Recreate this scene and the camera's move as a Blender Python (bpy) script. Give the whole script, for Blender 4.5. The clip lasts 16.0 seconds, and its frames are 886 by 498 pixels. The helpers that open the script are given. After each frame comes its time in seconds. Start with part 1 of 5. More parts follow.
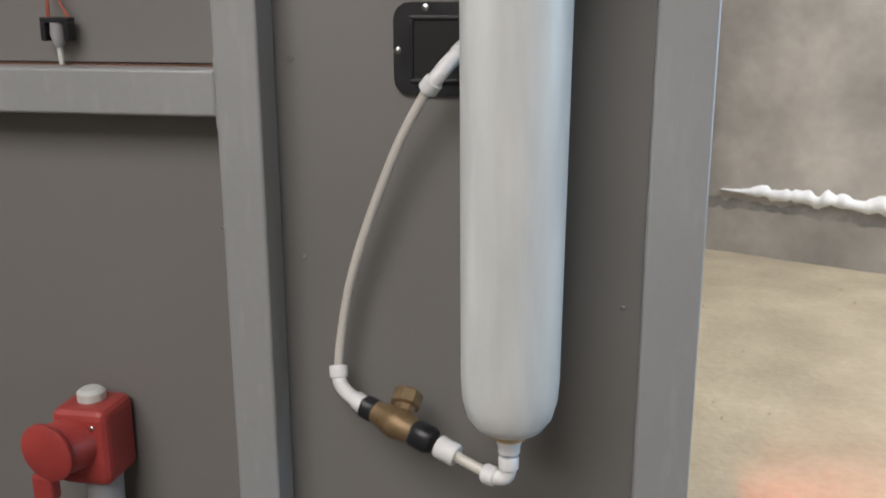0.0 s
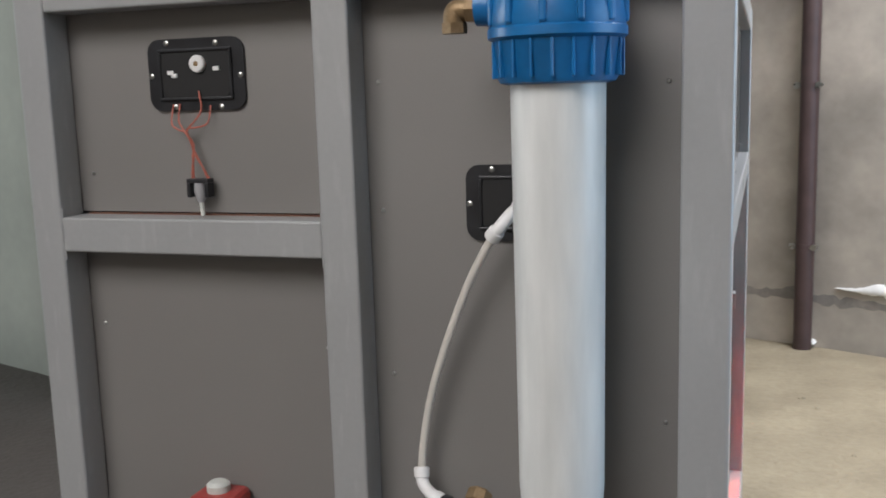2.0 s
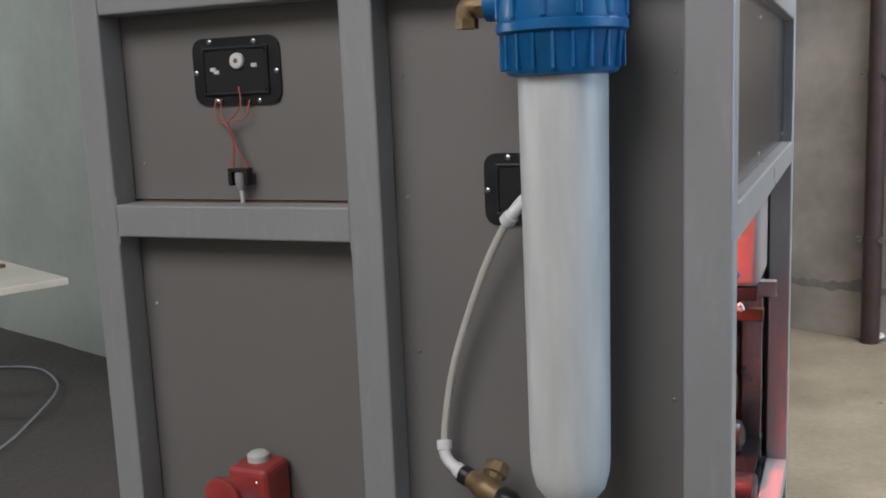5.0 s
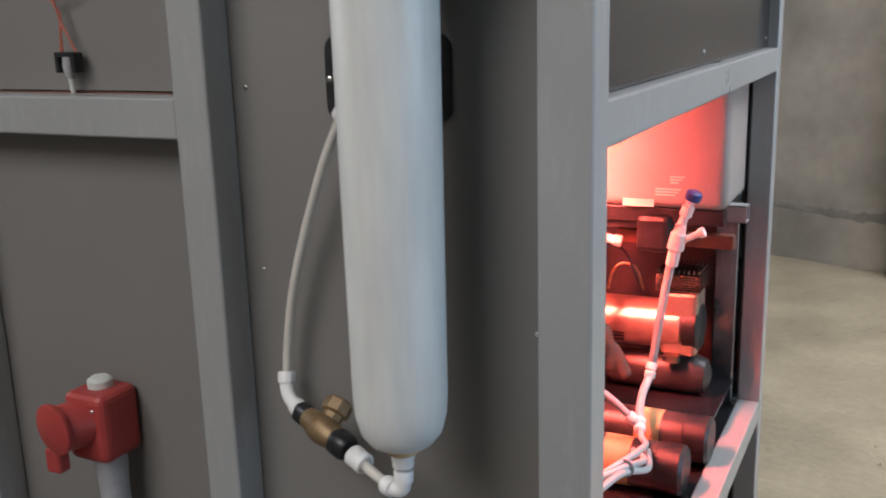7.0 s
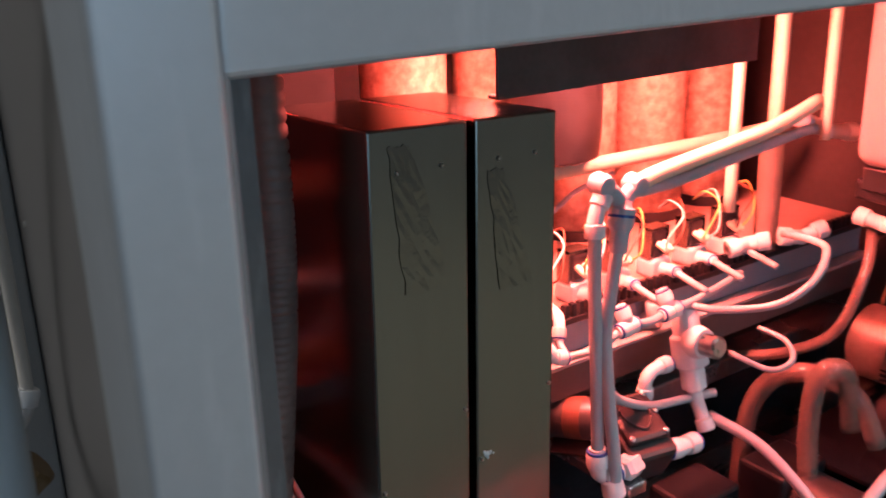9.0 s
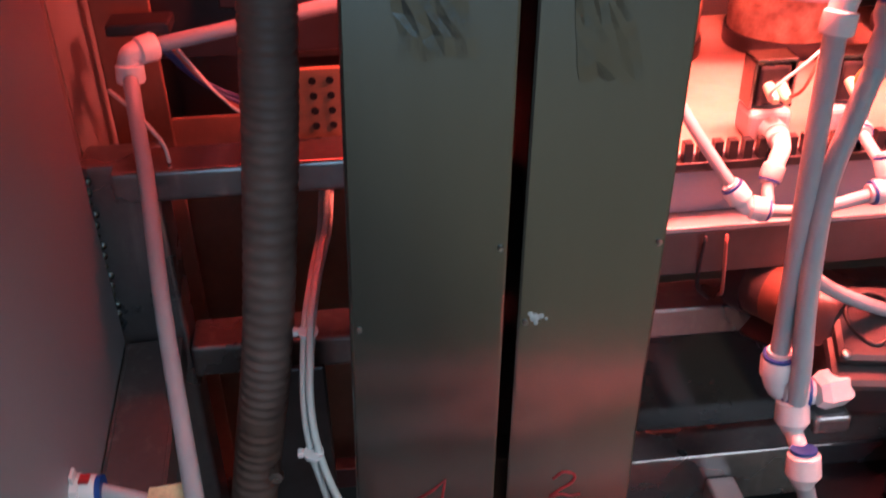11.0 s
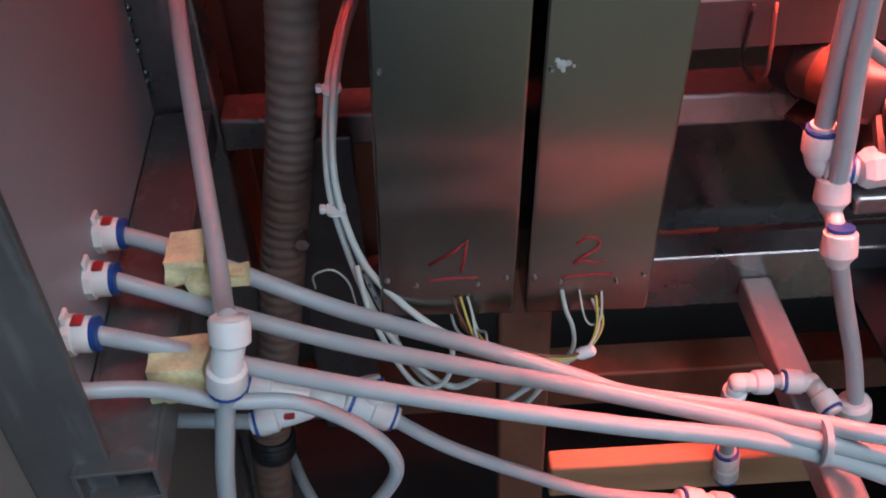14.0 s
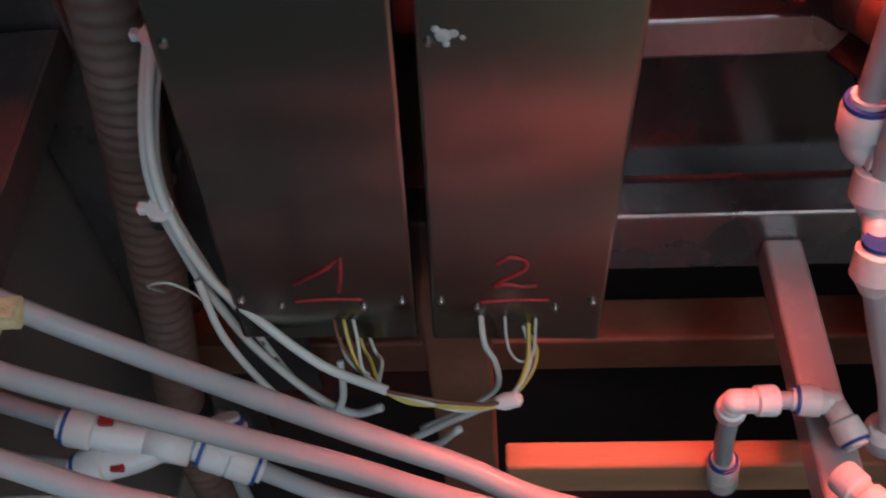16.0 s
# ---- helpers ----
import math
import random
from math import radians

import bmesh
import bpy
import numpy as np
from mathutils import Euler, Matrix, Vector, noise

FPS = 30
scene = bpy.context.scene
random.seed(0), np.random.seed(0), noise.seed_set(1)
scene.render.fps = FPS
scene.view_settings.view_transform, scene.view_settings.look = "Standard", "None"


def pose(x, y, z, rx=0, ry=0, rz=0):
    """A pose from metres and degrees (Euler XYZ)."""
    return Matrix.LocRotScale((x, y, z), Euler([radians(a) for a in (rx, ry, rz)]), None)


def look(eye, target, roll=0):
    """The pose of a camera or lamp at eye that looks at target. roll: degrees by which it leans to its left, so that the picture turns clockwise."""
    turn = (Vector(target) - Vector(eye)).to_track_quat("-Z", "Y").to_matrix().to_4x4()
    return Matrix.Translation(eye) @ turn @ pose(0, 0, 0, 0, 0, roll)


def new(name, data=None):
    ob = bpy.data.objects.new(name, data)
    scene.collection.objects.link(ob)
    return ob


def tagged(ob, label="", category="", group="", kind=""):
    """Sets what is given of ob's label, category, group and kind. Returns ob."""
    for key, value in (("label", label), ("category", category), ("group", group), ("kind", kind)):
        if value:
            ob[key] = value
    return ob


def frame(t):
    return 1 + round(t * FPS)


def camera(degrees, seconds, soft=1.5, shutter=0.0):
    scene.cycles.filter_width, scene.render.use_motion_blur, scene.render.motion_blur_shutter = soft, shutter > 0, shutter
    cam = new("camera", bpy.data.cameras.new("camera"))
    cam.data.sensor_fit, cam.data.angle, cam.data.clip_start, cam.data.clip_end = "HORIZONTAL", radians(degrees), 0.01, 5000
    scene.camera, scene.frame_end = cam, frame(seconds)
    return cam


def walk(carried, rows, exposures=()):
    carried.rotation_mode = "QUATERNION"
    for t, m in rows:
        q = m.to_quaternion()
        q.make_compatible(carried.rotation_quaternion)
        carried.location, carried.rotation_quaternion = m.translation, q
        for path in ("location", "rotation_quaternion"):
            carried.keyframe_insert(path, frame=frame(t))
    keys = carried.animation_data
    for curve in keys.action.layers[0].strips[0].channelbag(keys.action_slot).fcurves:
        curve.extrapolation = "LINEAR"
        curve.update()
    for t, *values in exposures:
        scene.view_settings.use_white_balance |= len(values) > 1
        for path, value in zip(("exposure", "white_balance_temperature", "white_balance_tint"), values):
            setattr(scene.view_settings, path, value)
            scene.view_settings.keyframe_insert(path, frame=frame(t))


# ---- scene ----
cam = camera(49.6, 16.0, soft=1.8, shutter=0.4)
PATH = [
    (0, (-0.076, -0.957, 1.327), (-0.449, 0.941, 0.818), -0.1),
    (0.5, (-0.06, -0.983, 1.342), (-0.466, 0.932, 0.932), -0.1),
    (1, (-0.059, -1.024, 1.375), (-0.493, 0.896, 1.019), -0.4),
    (1.5, (-0.019, -1.093, 1.395), (-0.528, 0.814, 1.074), -1.3),
    (2, (0.033, -1.118, 1.412), (-0.597, 0.753, 1.092), -1.7),
    (2.5, (0.092, -1.131, 1.41), (-0.647, 0.7, 1.088), -2.2),
    (3, (0.103, -1.137, 1.405), (-0.671, 0.679, 1.088), -2.5),
    (5.5, (0.139, -1.162, 1.407), (-0.633, 0.653, 1.074), -2.3),
    (6, (0.165, -1.128, 1.398), (-0.58, 0.688, 1.017), -1.9),
    (6.5, (0.221, -1.043, 1.374), (-0.548, 0.752, 0.939), -1.6),
    (7, (0.277, -0.878, 1.339), (-0.591, 0.861, 0.865), -1.6),
    (7.5, (0.347, -0.666, 1.337), (-0.691, 0.954, 0.789), -0.5),
    (7.8, (0.385, -0.52, 1.324), (-0.775, 1.001, 0.742), -1.0),
    (8, (0.384, -0.43, 1.321), (-0.835, 1.028, 0.699), -0.6),
    (8.2, (0.376, -0.36, 1.307), (-0.9, 1.046, 0.677), -0.9),
    (10.3, (0.275, 0.205, 1.207), (-1.473, 0.599, 0.319), -0.9),
    (10.5, (0.24, 0.224, 1.194), (-1.481, 0.558, 0.231), -0.6),
    (11, (0.219, 0.276, 1.156), (-1.463, 0.435, 0.085), -1.4),
    (11.5, (0.226, 0.285, 1.127), (-1.422, 0.391, -0.002), -1.1),
    (12, (0.225, 0.283, 1.119), (-1.389, 0.372, -0.06), -0.7),
    (12.5, (0.225, 0.282, 1.115), (-1.372, 0.351, -0.086), -1.0),
    (13, (0.23, 0.28, 1.106), (-1.361, 0.334, -0.104), -1.5),
    (13.5, (0.236, 0.284, 1.101), (-1.324, 0.322, -0.151), -1.9),
    (14, (0.248, 0.293, 1.088), (-1.272, 0.319, -0.213), -2.6),
    (14.5, (0.213, 0.322, 1.07), (-1.28, 0.282, -0.261), -4.1),
    (15, (0.103, 0.339, 1.054), (-1.325, 0.232, -0.343), -5.3),
    (15.5, (0.046, 0.37, 1.037), (-1.287, 0.23, -0.448), -6.1),
    (16, (0.035, 0.403, 1.03), (-1.217, 0.263, -0.524), -6.4),
]
walk(cam, [(t, look(eye, target, roll)) for t, eye, target, roll in PATH],
     [(0, -0.30, 6200, 14), (1.5, -0.20, 6100, 14), (3, -0.53, 6050, 15), (5.5, -0.68, 5950, 15), (6.5, -0.50, 6000, 14),
      (7.2, -0.65, 6050, 13), (8.0, -1.44, 5800, 11), (8.2, -1.52, 5800, 11), (10.3, -1.40, 5700, 11), (12, -1.15, 5600, 10),
      (14.5, -1.22, 5600, 10), (15.3, -1.62, 5750, 10), (16, -1.70, 5900, 10)])

DOOR_W, SKY_W, FRONT_W, SIDE_W, RED_W = 115.0, 310.0, 238.0, 165.0, 114.0

# ---- world, light, exposure ----
world = bpy.data.worlds.new("world")
scene.world = world
world.use_nodes = True
wn = world.node_tree.nodes
sky = wn.new("ShaderNodeTexSky")
sky.sky_type, sky.sun_disc = "NISHITA", False
sky.sun_elevation, sky.sun_rotation = radians(40), radians(110)
wn["Background"].inputs[1].default_value = 0.08
world.node_tree.links.new(sky.outputs[0], wn["Background"].inputs[0])


def area_lamp(name, eye, target, sx, sy, power, color):
    d = bpy.data.lights.new(name, "AREA")
    d.shape, d.size, d.size_y, d.energy, d.color = "RECTANGLE", sx, sy, power, color
    ob = new(name, d)
    ob.matrix_world = look(eye, target)
    return ob


# daylight lamps at openings assumed out of view: door, two skylights, side window
area_lamp("daylight_door", (4.75, 0.3, 1.7), (0.0, 0.6, 1.1), 3.0, 2.6, DOOR_W, (0.50, 0.77, 1.0))
area_lamp("daylight_skylight", (1.9, 2.1, 3.93), (1.75, 2.3, 0.0), 2.5, 2.5, SKY_W, (0.97, 0.97, 0.95))
# added overhead fill for the machine's front; its skylight is made up
area_lamp("daylight_front_fill", (-1.2, -3.2, 3.93), (-1.1, -2.2, 0.0), 2.7, 2.3, FRONT_W, (1.0, 0.94, 0.85))
area_lamp("daylight_window_side", (-7.3, 0.3, 2.7), (-4.5, 3.4, 2.6), 1.6, 2.0, SIDE_W, (0.92, 0.97, 0.93))
# red service lamps under the deck of the machine
area_lamp("red_lamp_rear", (-0.42, 0.70, 1.195), (-0.42, 0.80, 0.4), 0.09, 0.40, RED_W, (1.0, 0.125, 0.085))
area_lamp("red_lamp_inner", (-0.60, 0.24, 1.19), (-0.585, 0.17, 0.8), 0.06, 0.16, RED_W * 0.033, (1.0, 0.05, 0.03))


# ---- materials ----
def mat(name, color, rough=0.5, metal=0.0, var=0.12, scale=14.0, fine=160.0, bump=0.05, dark=None, stretch=(1, 1, 1), spec=0.5, sss=0.0, trans=0.0, scuff=None, depth=0.002, darkening=None):
    m = bpy.data.materials.new(name)
    m.use_nodes = True
    nt = m.node_tree
    N, L = nt.nodes, nt.links
    b = N["Principled BSDF"]
    b.inputs["Roughness"].default_value, b.inputs["Metallic"].default_value = rough, metal
    b.inputs["Specular IOR Level"].default_value = spec
    if sss:
        b.inputs["Subsurface Weight"].default_value = sss
        b.inputs["Subsurface Radius"].default_value = (0.02, 0.02, 0.02)
        b.inputs["Subsurface Scale"].default_value = 0.4
    if trans:
        b.inputs["Transmission Weight"].default_value = trans
    mp = N.new("ShaderNodeMapping")
    geo = N.new("ShaderNodeNewGeometry")
    L.new(geo.outputs["Position"], mp.inputs[0])
    mp.inputs["Scale"].default_value = stretch
    n1, n2 = N.new("ShaderNodeTexNoise"), N.new("ShaderNodeTexNoise")
    n1.inputs["Scale"].default_value, n1.inputs["Detail"].default_value = scale, 5
    n2.inputs["Scale"].default_value, n2.inputs["Detail"].default_value = fine, 3
    L.new(mp.outputs[0], n1.inputs[0])
    L.new(mp.outputs[0], n2.inputs[0])
    mix = N.new("ShaderNodeMix")
    mix.data_type = "RGBA"
    ramp = N.new("ShaderNodeValToRGB")
    ramp.color_ramp.elements[0].position, ramp.color_ramp.elements[1].position = 0.33, 0.67
    L.new(n1.outputs[0], ramp.inputs[0])
    c2 = dark or tuple(c * (1 - 2.2 * var) for c in color)
    mix.inputs[6].default_value, mix.inputs[7].default_value = (*c2, 1), (*color, 1)
    L.new(ramp.outputs[0], mix.inputs[0])
    hsv = N.new("ShaderNodeHueSaturation")
    ma = N.new("ShaderNodeMath")
    ma.operation = "MULTIPLY_ADD"
    ma.inputs[1].default_value, ma.inputs[2].default_value = 2.0 * var, 1.0 - var
    L.new(n2.outputs[0], ma.inputs[0])
    last = ma.outputs[0]
    L.new(last, hsv.inputs["Value"])
    tint = mix.outputs[2]
    if scuff:
        # streaks of rubbed paint in a second colour
        sm, sn, sr, sx = N.new("ShaderNodeMapping"), N.new("ShaderNodeTexNoise"), N.new("ShaderNodeValToRGB"), N.new("ShaderNodeMix")
        sm.inputs["Rotation"].default_value = (0.5, 0.35, 0.6)
        sm.inputs["Scale"].default_value = (70, 70, 14)
        sn.inputs["Scale"].default_value, sn.inputs["Detail"].default_value = 1.0, 6
        sr.color_ramp.elements[0].position, sr.color_ramp.elements[1].position = 0.56, 0.86
        sx.data_type = "RGBA"
        sx.inputs[7].default_value = (*scuff, 1)
        L.new(geo.outputs["Position"], sm.inputs[0])
        L.new(sm.outputs[0], sn.inputs[0])
        L.new(sn.outputs[0], sr.inputs[0])
        L.new(sr.outputs[0], sx.inputs[0])
        L.new(tint, sx.inputs[6])
        tint = sx.outputs[2]
    if darkening:
        # floor colour darkened, ragged edge: left side, and front to cut bounced light
        sep, dot, low, wob, ss, sx = (N.new("ShaderNodeSeparateXYZ"), N.new("ShaderNodeVectorMath"), N.new("ShaderNodeMath"),
                                      N.new("ShaderNodeMath"), N.new("ShaderNodeMapRange"), N.new("ShaderNodeMix"))
        dot.operation = "DOT_PRODUCT"
        dot.inputs[1].default_value = (0.25, 1.2, 0)
        low.operation = "MINIMUM"
        wob.operation = "MULTIPLY_ADD"
        wob.inputs[1].default_value = 0.6
        sx.data_type = "RGBA"
        sx.inputs[7].default_value = (*darkening, 1)
        ss.inputs["From Min"].default_value, ss.inputs["From Max"].default_value = 1.35, 1.05
        shift = N.new("ShaderNodeMath")
        shift.operation = "ADD"
        shift.inputs[1].default_value = 2.8
        L.new(geo.outputs["Position"], sep.inputs[0])
        L.new(geo.outputs["Position"], dot.inputs[0])
        L.new(sep.outputs[0], shift.inputs[0])
        L.new(dot.outputs["Value"], low.inputs[0])
        L.new(shift.outputs[0], low.inputs[1])
        L.new(n1.outputs[0], wob.inputs[0])
        L.new(low.outputs[0], wob.inputs[2])
        L.new(wob.outputs[0], ss.inputs[0])
        L.new(ss.outputs[0], sx.inputs[0])
        L.new(tint, sx.inputs[6])
        tint = sx.outputs[2]
    L.new(tint, hsv.inputs["Color"])
    L.new(hsv.outputs[0], b.inputs["Base Color"])
    mr = N.new("ShaderNodeMapRange")
    mr.inputs["To Min"].default_value, mr.inputs["To Max"].default_value = max(0.03, rough * 0.8), min(1, rough * 1.25)
    L.new(n1.outputs[0], mr.inputs[0])
    L.new(mr.outputs[0], b.inputs["Roughness"])
    bp = N.new("ShaderNodeBump")
    bp.inputs["Strength"].default_value, bp.inputs["Distance"].default_value = bump, depth
    add = N.new("ShaderNodeMath")
    add.operation = "MULTIPLY_ADD"
    add.inputs[1].default_value = 0.3
    L.new(n2.outputs[0], add.inputs[0])
    L.new(n1.outputs[0], add.inputs[2])
    L.new(add.outputs[0], bp.inputs["Height"])
    L.new(bp.outputs[0], b.inputs["Normal"])
    return m


M_FRAME = mat("grey_frame_paint", (0.385, 0.395, 0.395), 0.29, 0.2, 0.05, 3, 110, 0.30, dark=(0.35, 0.358, 0.356), scuff=(0.44, 0.45, 0.45))
M_FRAME_IN = mat("bare_inner_tube", (0.34, 0.34, 0.35), 0.27, 0.85, 0.12, 9, 120, 0.35, scuff=(0.46, 0.46, 0.46))
M_RAIL = mat("dark_scuffed_steel", (0.13, 0.13, 0.13), 0.42, 0.35, 0.12, 9, 120, 0.35, scuff=(0.22, 0.22, 0.22))
M_PANEL = mat("grey_sheet", (0.225, 0.215, 0.205), 0.48, 0.2, 0.03, 2.5, 380, 0.04)
M_PANEL_IN = mat("grey_sheet_inner", (0.30, 0.33, 0.36), 0.42, 0.15, 0.04, 3, 300, 0.03)
M_DARKPANEL = mat("black_sheet", (0.02, 0.02, 0.023), 0.16, 0.0, 0.2, 5, 60, 0.03)
M_REAR = mat("dark_rear_sheet", (0.09, 0.075, 0.07), 0.45, 0.1, 0.15, 6, 90, 0.08)
M_STEEL = mat("brushed_stainless", (0.205, 0.218, 0.200), 0.22, 1.0, 0.05, 10, 240, 0.04, stretch=(1, 1, 0.05))
M_BRIGHT = mat("zinc_screw", (0.55, 0.55, 0.53), 0.28, 1.0, 0.1, 60, 300, 0.05)
M_BLACK = mat("black_plastic", (0.018, 0.019, 0.022), 0.38, 0, 0.2, 40, 300, 0.1)
# near-black in place of the shade inside holes, recesses and machine bottom
M_DARK = mat("unlit_black", (0.012, 0.012, 0.012), 0.7, 0, 0.2, 40, 300, 0.05)
M_SUMP = mat("milky_plastic", (0.72, 0.735, 0.715), 0.33, 0, 0.03, 14, 60, 0.05, dark=(0.58, 0.60, 0.585), stretch=(2, 2, 0.35), sss=0.35)
M_BLUE = mat("blue_plastic", (0.012, 0.16, 0.42), 0.34, 0, 0.12, 20, 140, 0.1)
M_TUBE = mat("milky_tube", (0.42, 0.46, 0.48), 0.30, 0, 0.05, 18, 120, 0.05, sss=0.4)
M_TUBE_Y = mat("aged_tube", (0.78, 0.72, 0.52), 0.32, 0, 0.06, 18, 120, 0.05, sss=0.4)
M_TUBE_C = mat("cream_tube", (0.66, 0.63, 0.57), 0.32, 0, 0.05, 18, 120, 0.05, sss=0.3)
M_WHITE = mat("white_fitting", (0.80, 0.80, 0.79), 0.33, 0, 0.05, 30, 200, 0.08, sss=0.1)
M_GREYFIT = mat("grey_fitting", (0.45, 0.49, 0.53), 0.38, 0, 0.06, 30, 200, 0.06)
M_CLIP = mat("blue_clip", (0.02, 0.075, 0.32), 0.35, 0, 0.1, 40, 200, 0.05)
M_BRASS = mat("worn_brass", (0.31, 0.22, 0.125), 0.48, 0.55, 0.22, 40, 260, 0.3, dark=(0.2, 0.13, 0.06))
M_RED = mat("red_plastic", (0.40, 0.052, 0.045), 0.40, 0, 0.1, 25, 160, 0.1)
M_REDWIRE = mat("red_wire", (0.45, 0.13, 0.09), 0.4, 0, 0.1, 40, 200, 0.05)
M_GREYPLASTIC = mat("grey_plastic", (0.35, 0.35, 0.36), 0.45, 0, 0.08, 30, 200, 0.1)
M_FOAM = mat("yellow_foam", (0.80, 0.73, 0.42), 0.9, 0, 0.18, 60, 420, 0.8)
M_HOSE = mat("brown_hose", (0.19, 0.125, 0.10), 0.55, 0, 0.12, 30, 160, 0.2)
M_RUST = mat("brown_primer_steel", (0.20, 0.09, 0.055), 0.55, 0.2, 0.16, 14, 120, 0.3)
M_PRINT = mat("grey_print", (0.10, 0.11, 0.12), 0.5, 0, 0.1, 40, 200, 0.02)
M_WOOD = mat("bare_board", (0.40, 0.24, 0.13), 0.6, 0, 0.15, 6, 90, 0.3, stretch=(6, 0.6, 6))
M_CABLE = mat("white_cable", (0.60, 0.62, 0.58), 0.45, 0, 0.06, 30, 200, 0.06)
M_YWIRE = mat("yellow_wire", (0.65, 0.52, 0.12), 0.45, 0, 0.1, 40, 200, 0.05)
M_BWIRE = mat("brown_wire", (0.18, 0.07, 0.04), 0.45, 0, 0.1, 40, 200, 0.05)
M_NAVY = mat("navy_wire", (0.02, 0.03, 0.12), 0.4, 0, 0.1, 40, 200, 0.05)
M_TANK = mat("white_tank", (0.36, 0.32, 0.30), 0.45, 0, 0.04, 4, 60, 0.06, sss=0.15)
M_LABEL = mat("paper_label", (0.78, 0.75, 0.66), 0.6, 0, 0.05, 20, 200, 0.05)
M_OLABEL = mat("ochre_label", (0.62, 0.42, 0.2), 0.5, 0, 0.08, 20, 200, 0.05)
M_COPPER = mat("motor_shell", (0.55, 0.42, 0.34), 0.32, 0.75, 0.1, 20, 160, 0.1)
M_MOTOR = mat("dark_motor", (0.07, 0.065, 0.065), 0.35, 0.4, 0.15, 20, 160, 0.12)
M_CLEAR = mat("clear_hose", (0.62, 0.50, 0.42), 0.22, 0, 0.08, 25, 160, 0.06, trans=0.75)
M_MEDIA = mat("granular_media", (0.62, 0.44, 0.30), 0.5, 0, 0.22, 70, 260, 0.5, dark=(0.34, 0.20, 0.13))
M_MARK = mat("red_marker", (0.45, 0.03, 0.035), 0.5, 0, 0.2, 120, 400, 0.05)
M_TAPE = mat("clear_tape", (0.19, 0.20, 0.185), 0.16, 1.0, 0.05, 30, 120, 0.2)
M_SMEAR = mat("white_smear", (0.6, 0.63, 0.6), 0.6, 0, 0.2, 90, 300, 0.3)
M_PLASTER = mat("grey_plaster", (0.46, 0.41, 0.345), 0.9, 0, 0.12, 1.8, 17, 0.6, dark=(0.235, 0.21, 0.18), depth=0.006)
M_PLASTER_B = mat("greenish_plaster", (0.36, 0.375, 0.325), 0.9, 0, 0.08, 1.0, 14, 0.4, dark=(0.27, 0.285, 0.25))
M_LIME = mat("white_lime", (0.80, 0.78, 0.74), 0.9, 0, 0.08, 12, 80, 0.8)
M_SOOT = mat("sooty_plaster", (0.27, 0.245, 0.215), 0.95, 0, 0.2, 5, 40, 0.5, dark=(0.17, 0.155, 0.14))
# last colour darkens the floor, in front only to dim bounce and reflections
M_FLOOR = mat("sandy_concrete", (0.40, 0.335, 0.225), 0.92, 0, 0.14, 2.6, 34, 1.0, dark=(0.29, 0.24, 0.16), depth=0.03, darkening=(0.085, 0.074, 0.064))
M_PIPE = mat("brown_pipe", (0.07, 0.042, 0.04), 0.45, 0, 0.12, 12, 80, 0.15)
M_TABLE = mat("white_tabletop", (0.70, 0.66, 0.55), 0.45, 0, 0.06, 6, 80, 0.06)
M_ROOF = mat("roof_sheet", (0.25, 0.25, 0.25), 0.7, 0, 0.1, 3, 40, 0.2)
M_CONDUIT = mat("salmon_board", (0.45, 0.30, 0.24), 0.6, 0, 0.1, 10, 90, 0.2)


# ---- mesh helpers ----
def mesh_ob(name, verts, faces, material, parent=None, label="", smooth=False):
    me = bpy.data.meshes.new(name)
    me.from_pydata([tuple(v) for v in verts], [], faces)
    me.materials.append(material)
    me.validate()
    if smooth:
        for p in me.polygons:
            p.use_smooth = True
    ob = new(name, me)
    if parent:
        ob.parent = parent
    if label:
        ob["label"] = label
    return ob


def part(name, bm, material, parent=None, label="", smooth=False):
    bmesh.ops.recalc_face_normals(bm, faces=bm.faces)
    me = bpy.data.meshes.new(name)
    bm.to_mesh(me)
    bm.free()
    me.materials.append(material)
    if smooth:
        for p in me.polygons:
            p.use_smooth = True
    ob = new(name, me)
    if parent:
        ob.parent = parent
    if label:
        ob["label"] = label
    return ob


def thing(name, label, category, group="", kind=""):
    return tagged(new(name), label, category, group, kind)


def box_bm(x0, x1, y0, y1, z0, z1, bevel=0.0, seg=2, bm=None):
    one = bmesh.new()
    bmesh.ops.create_cube(one, size=1)
    for v in one.verts:
        v.co = Vector(((x0 + x1) / 2 + v.co.x * (x1 - x0), (y0 + y1) / 2 + v.co.y * (y1 - y0), (z0 + z1) / 2 + v.co.z * (z1 - z0)))
    if bevel:
        bmesh.ops.bevel(one, geom=one.edges[:], offset=bevel, segments=seg, affect="EDGES", profile=0.5)
    if bm is None:
        return one
    me = bpy.data.meshes.new("tmp")
    one.to_mesh(me)
    one.free()
    bm.from_mesh(me)
    bpy.data.meshes.remove(me)
    return bm


def basis(d):
    d = d.normalized()
    up = Vector((0, 0, 1)) if abs(d.z) < 0.9 else Vector((1, 0, 0))
    a = d.cross(up).normalized()
    return a, d.cross(a).normalized()


def smooth_path(pts, step=6):
    p = [Vector(q) for q in pts]
    if len(p) < 3:
        return p
    p = [2 * p[0] - p[1]] + p + [2 * p[-1] - p[-2]]
    out = []
    for i in range(1, len(p) - 2):
        for k in range(step):
            t = k / step
            a, b, c, d = p[i - 1], p[i], p[i + 1], p[i + 2]
            out.append(0.5 * ((2 * b) + (c - a) * t + (2 * a - 5 * b + 4 * c - d) * t * t + (3 * b - a - 3 * c + d) * t ** 3))
    out.append(p[-2])
    return out


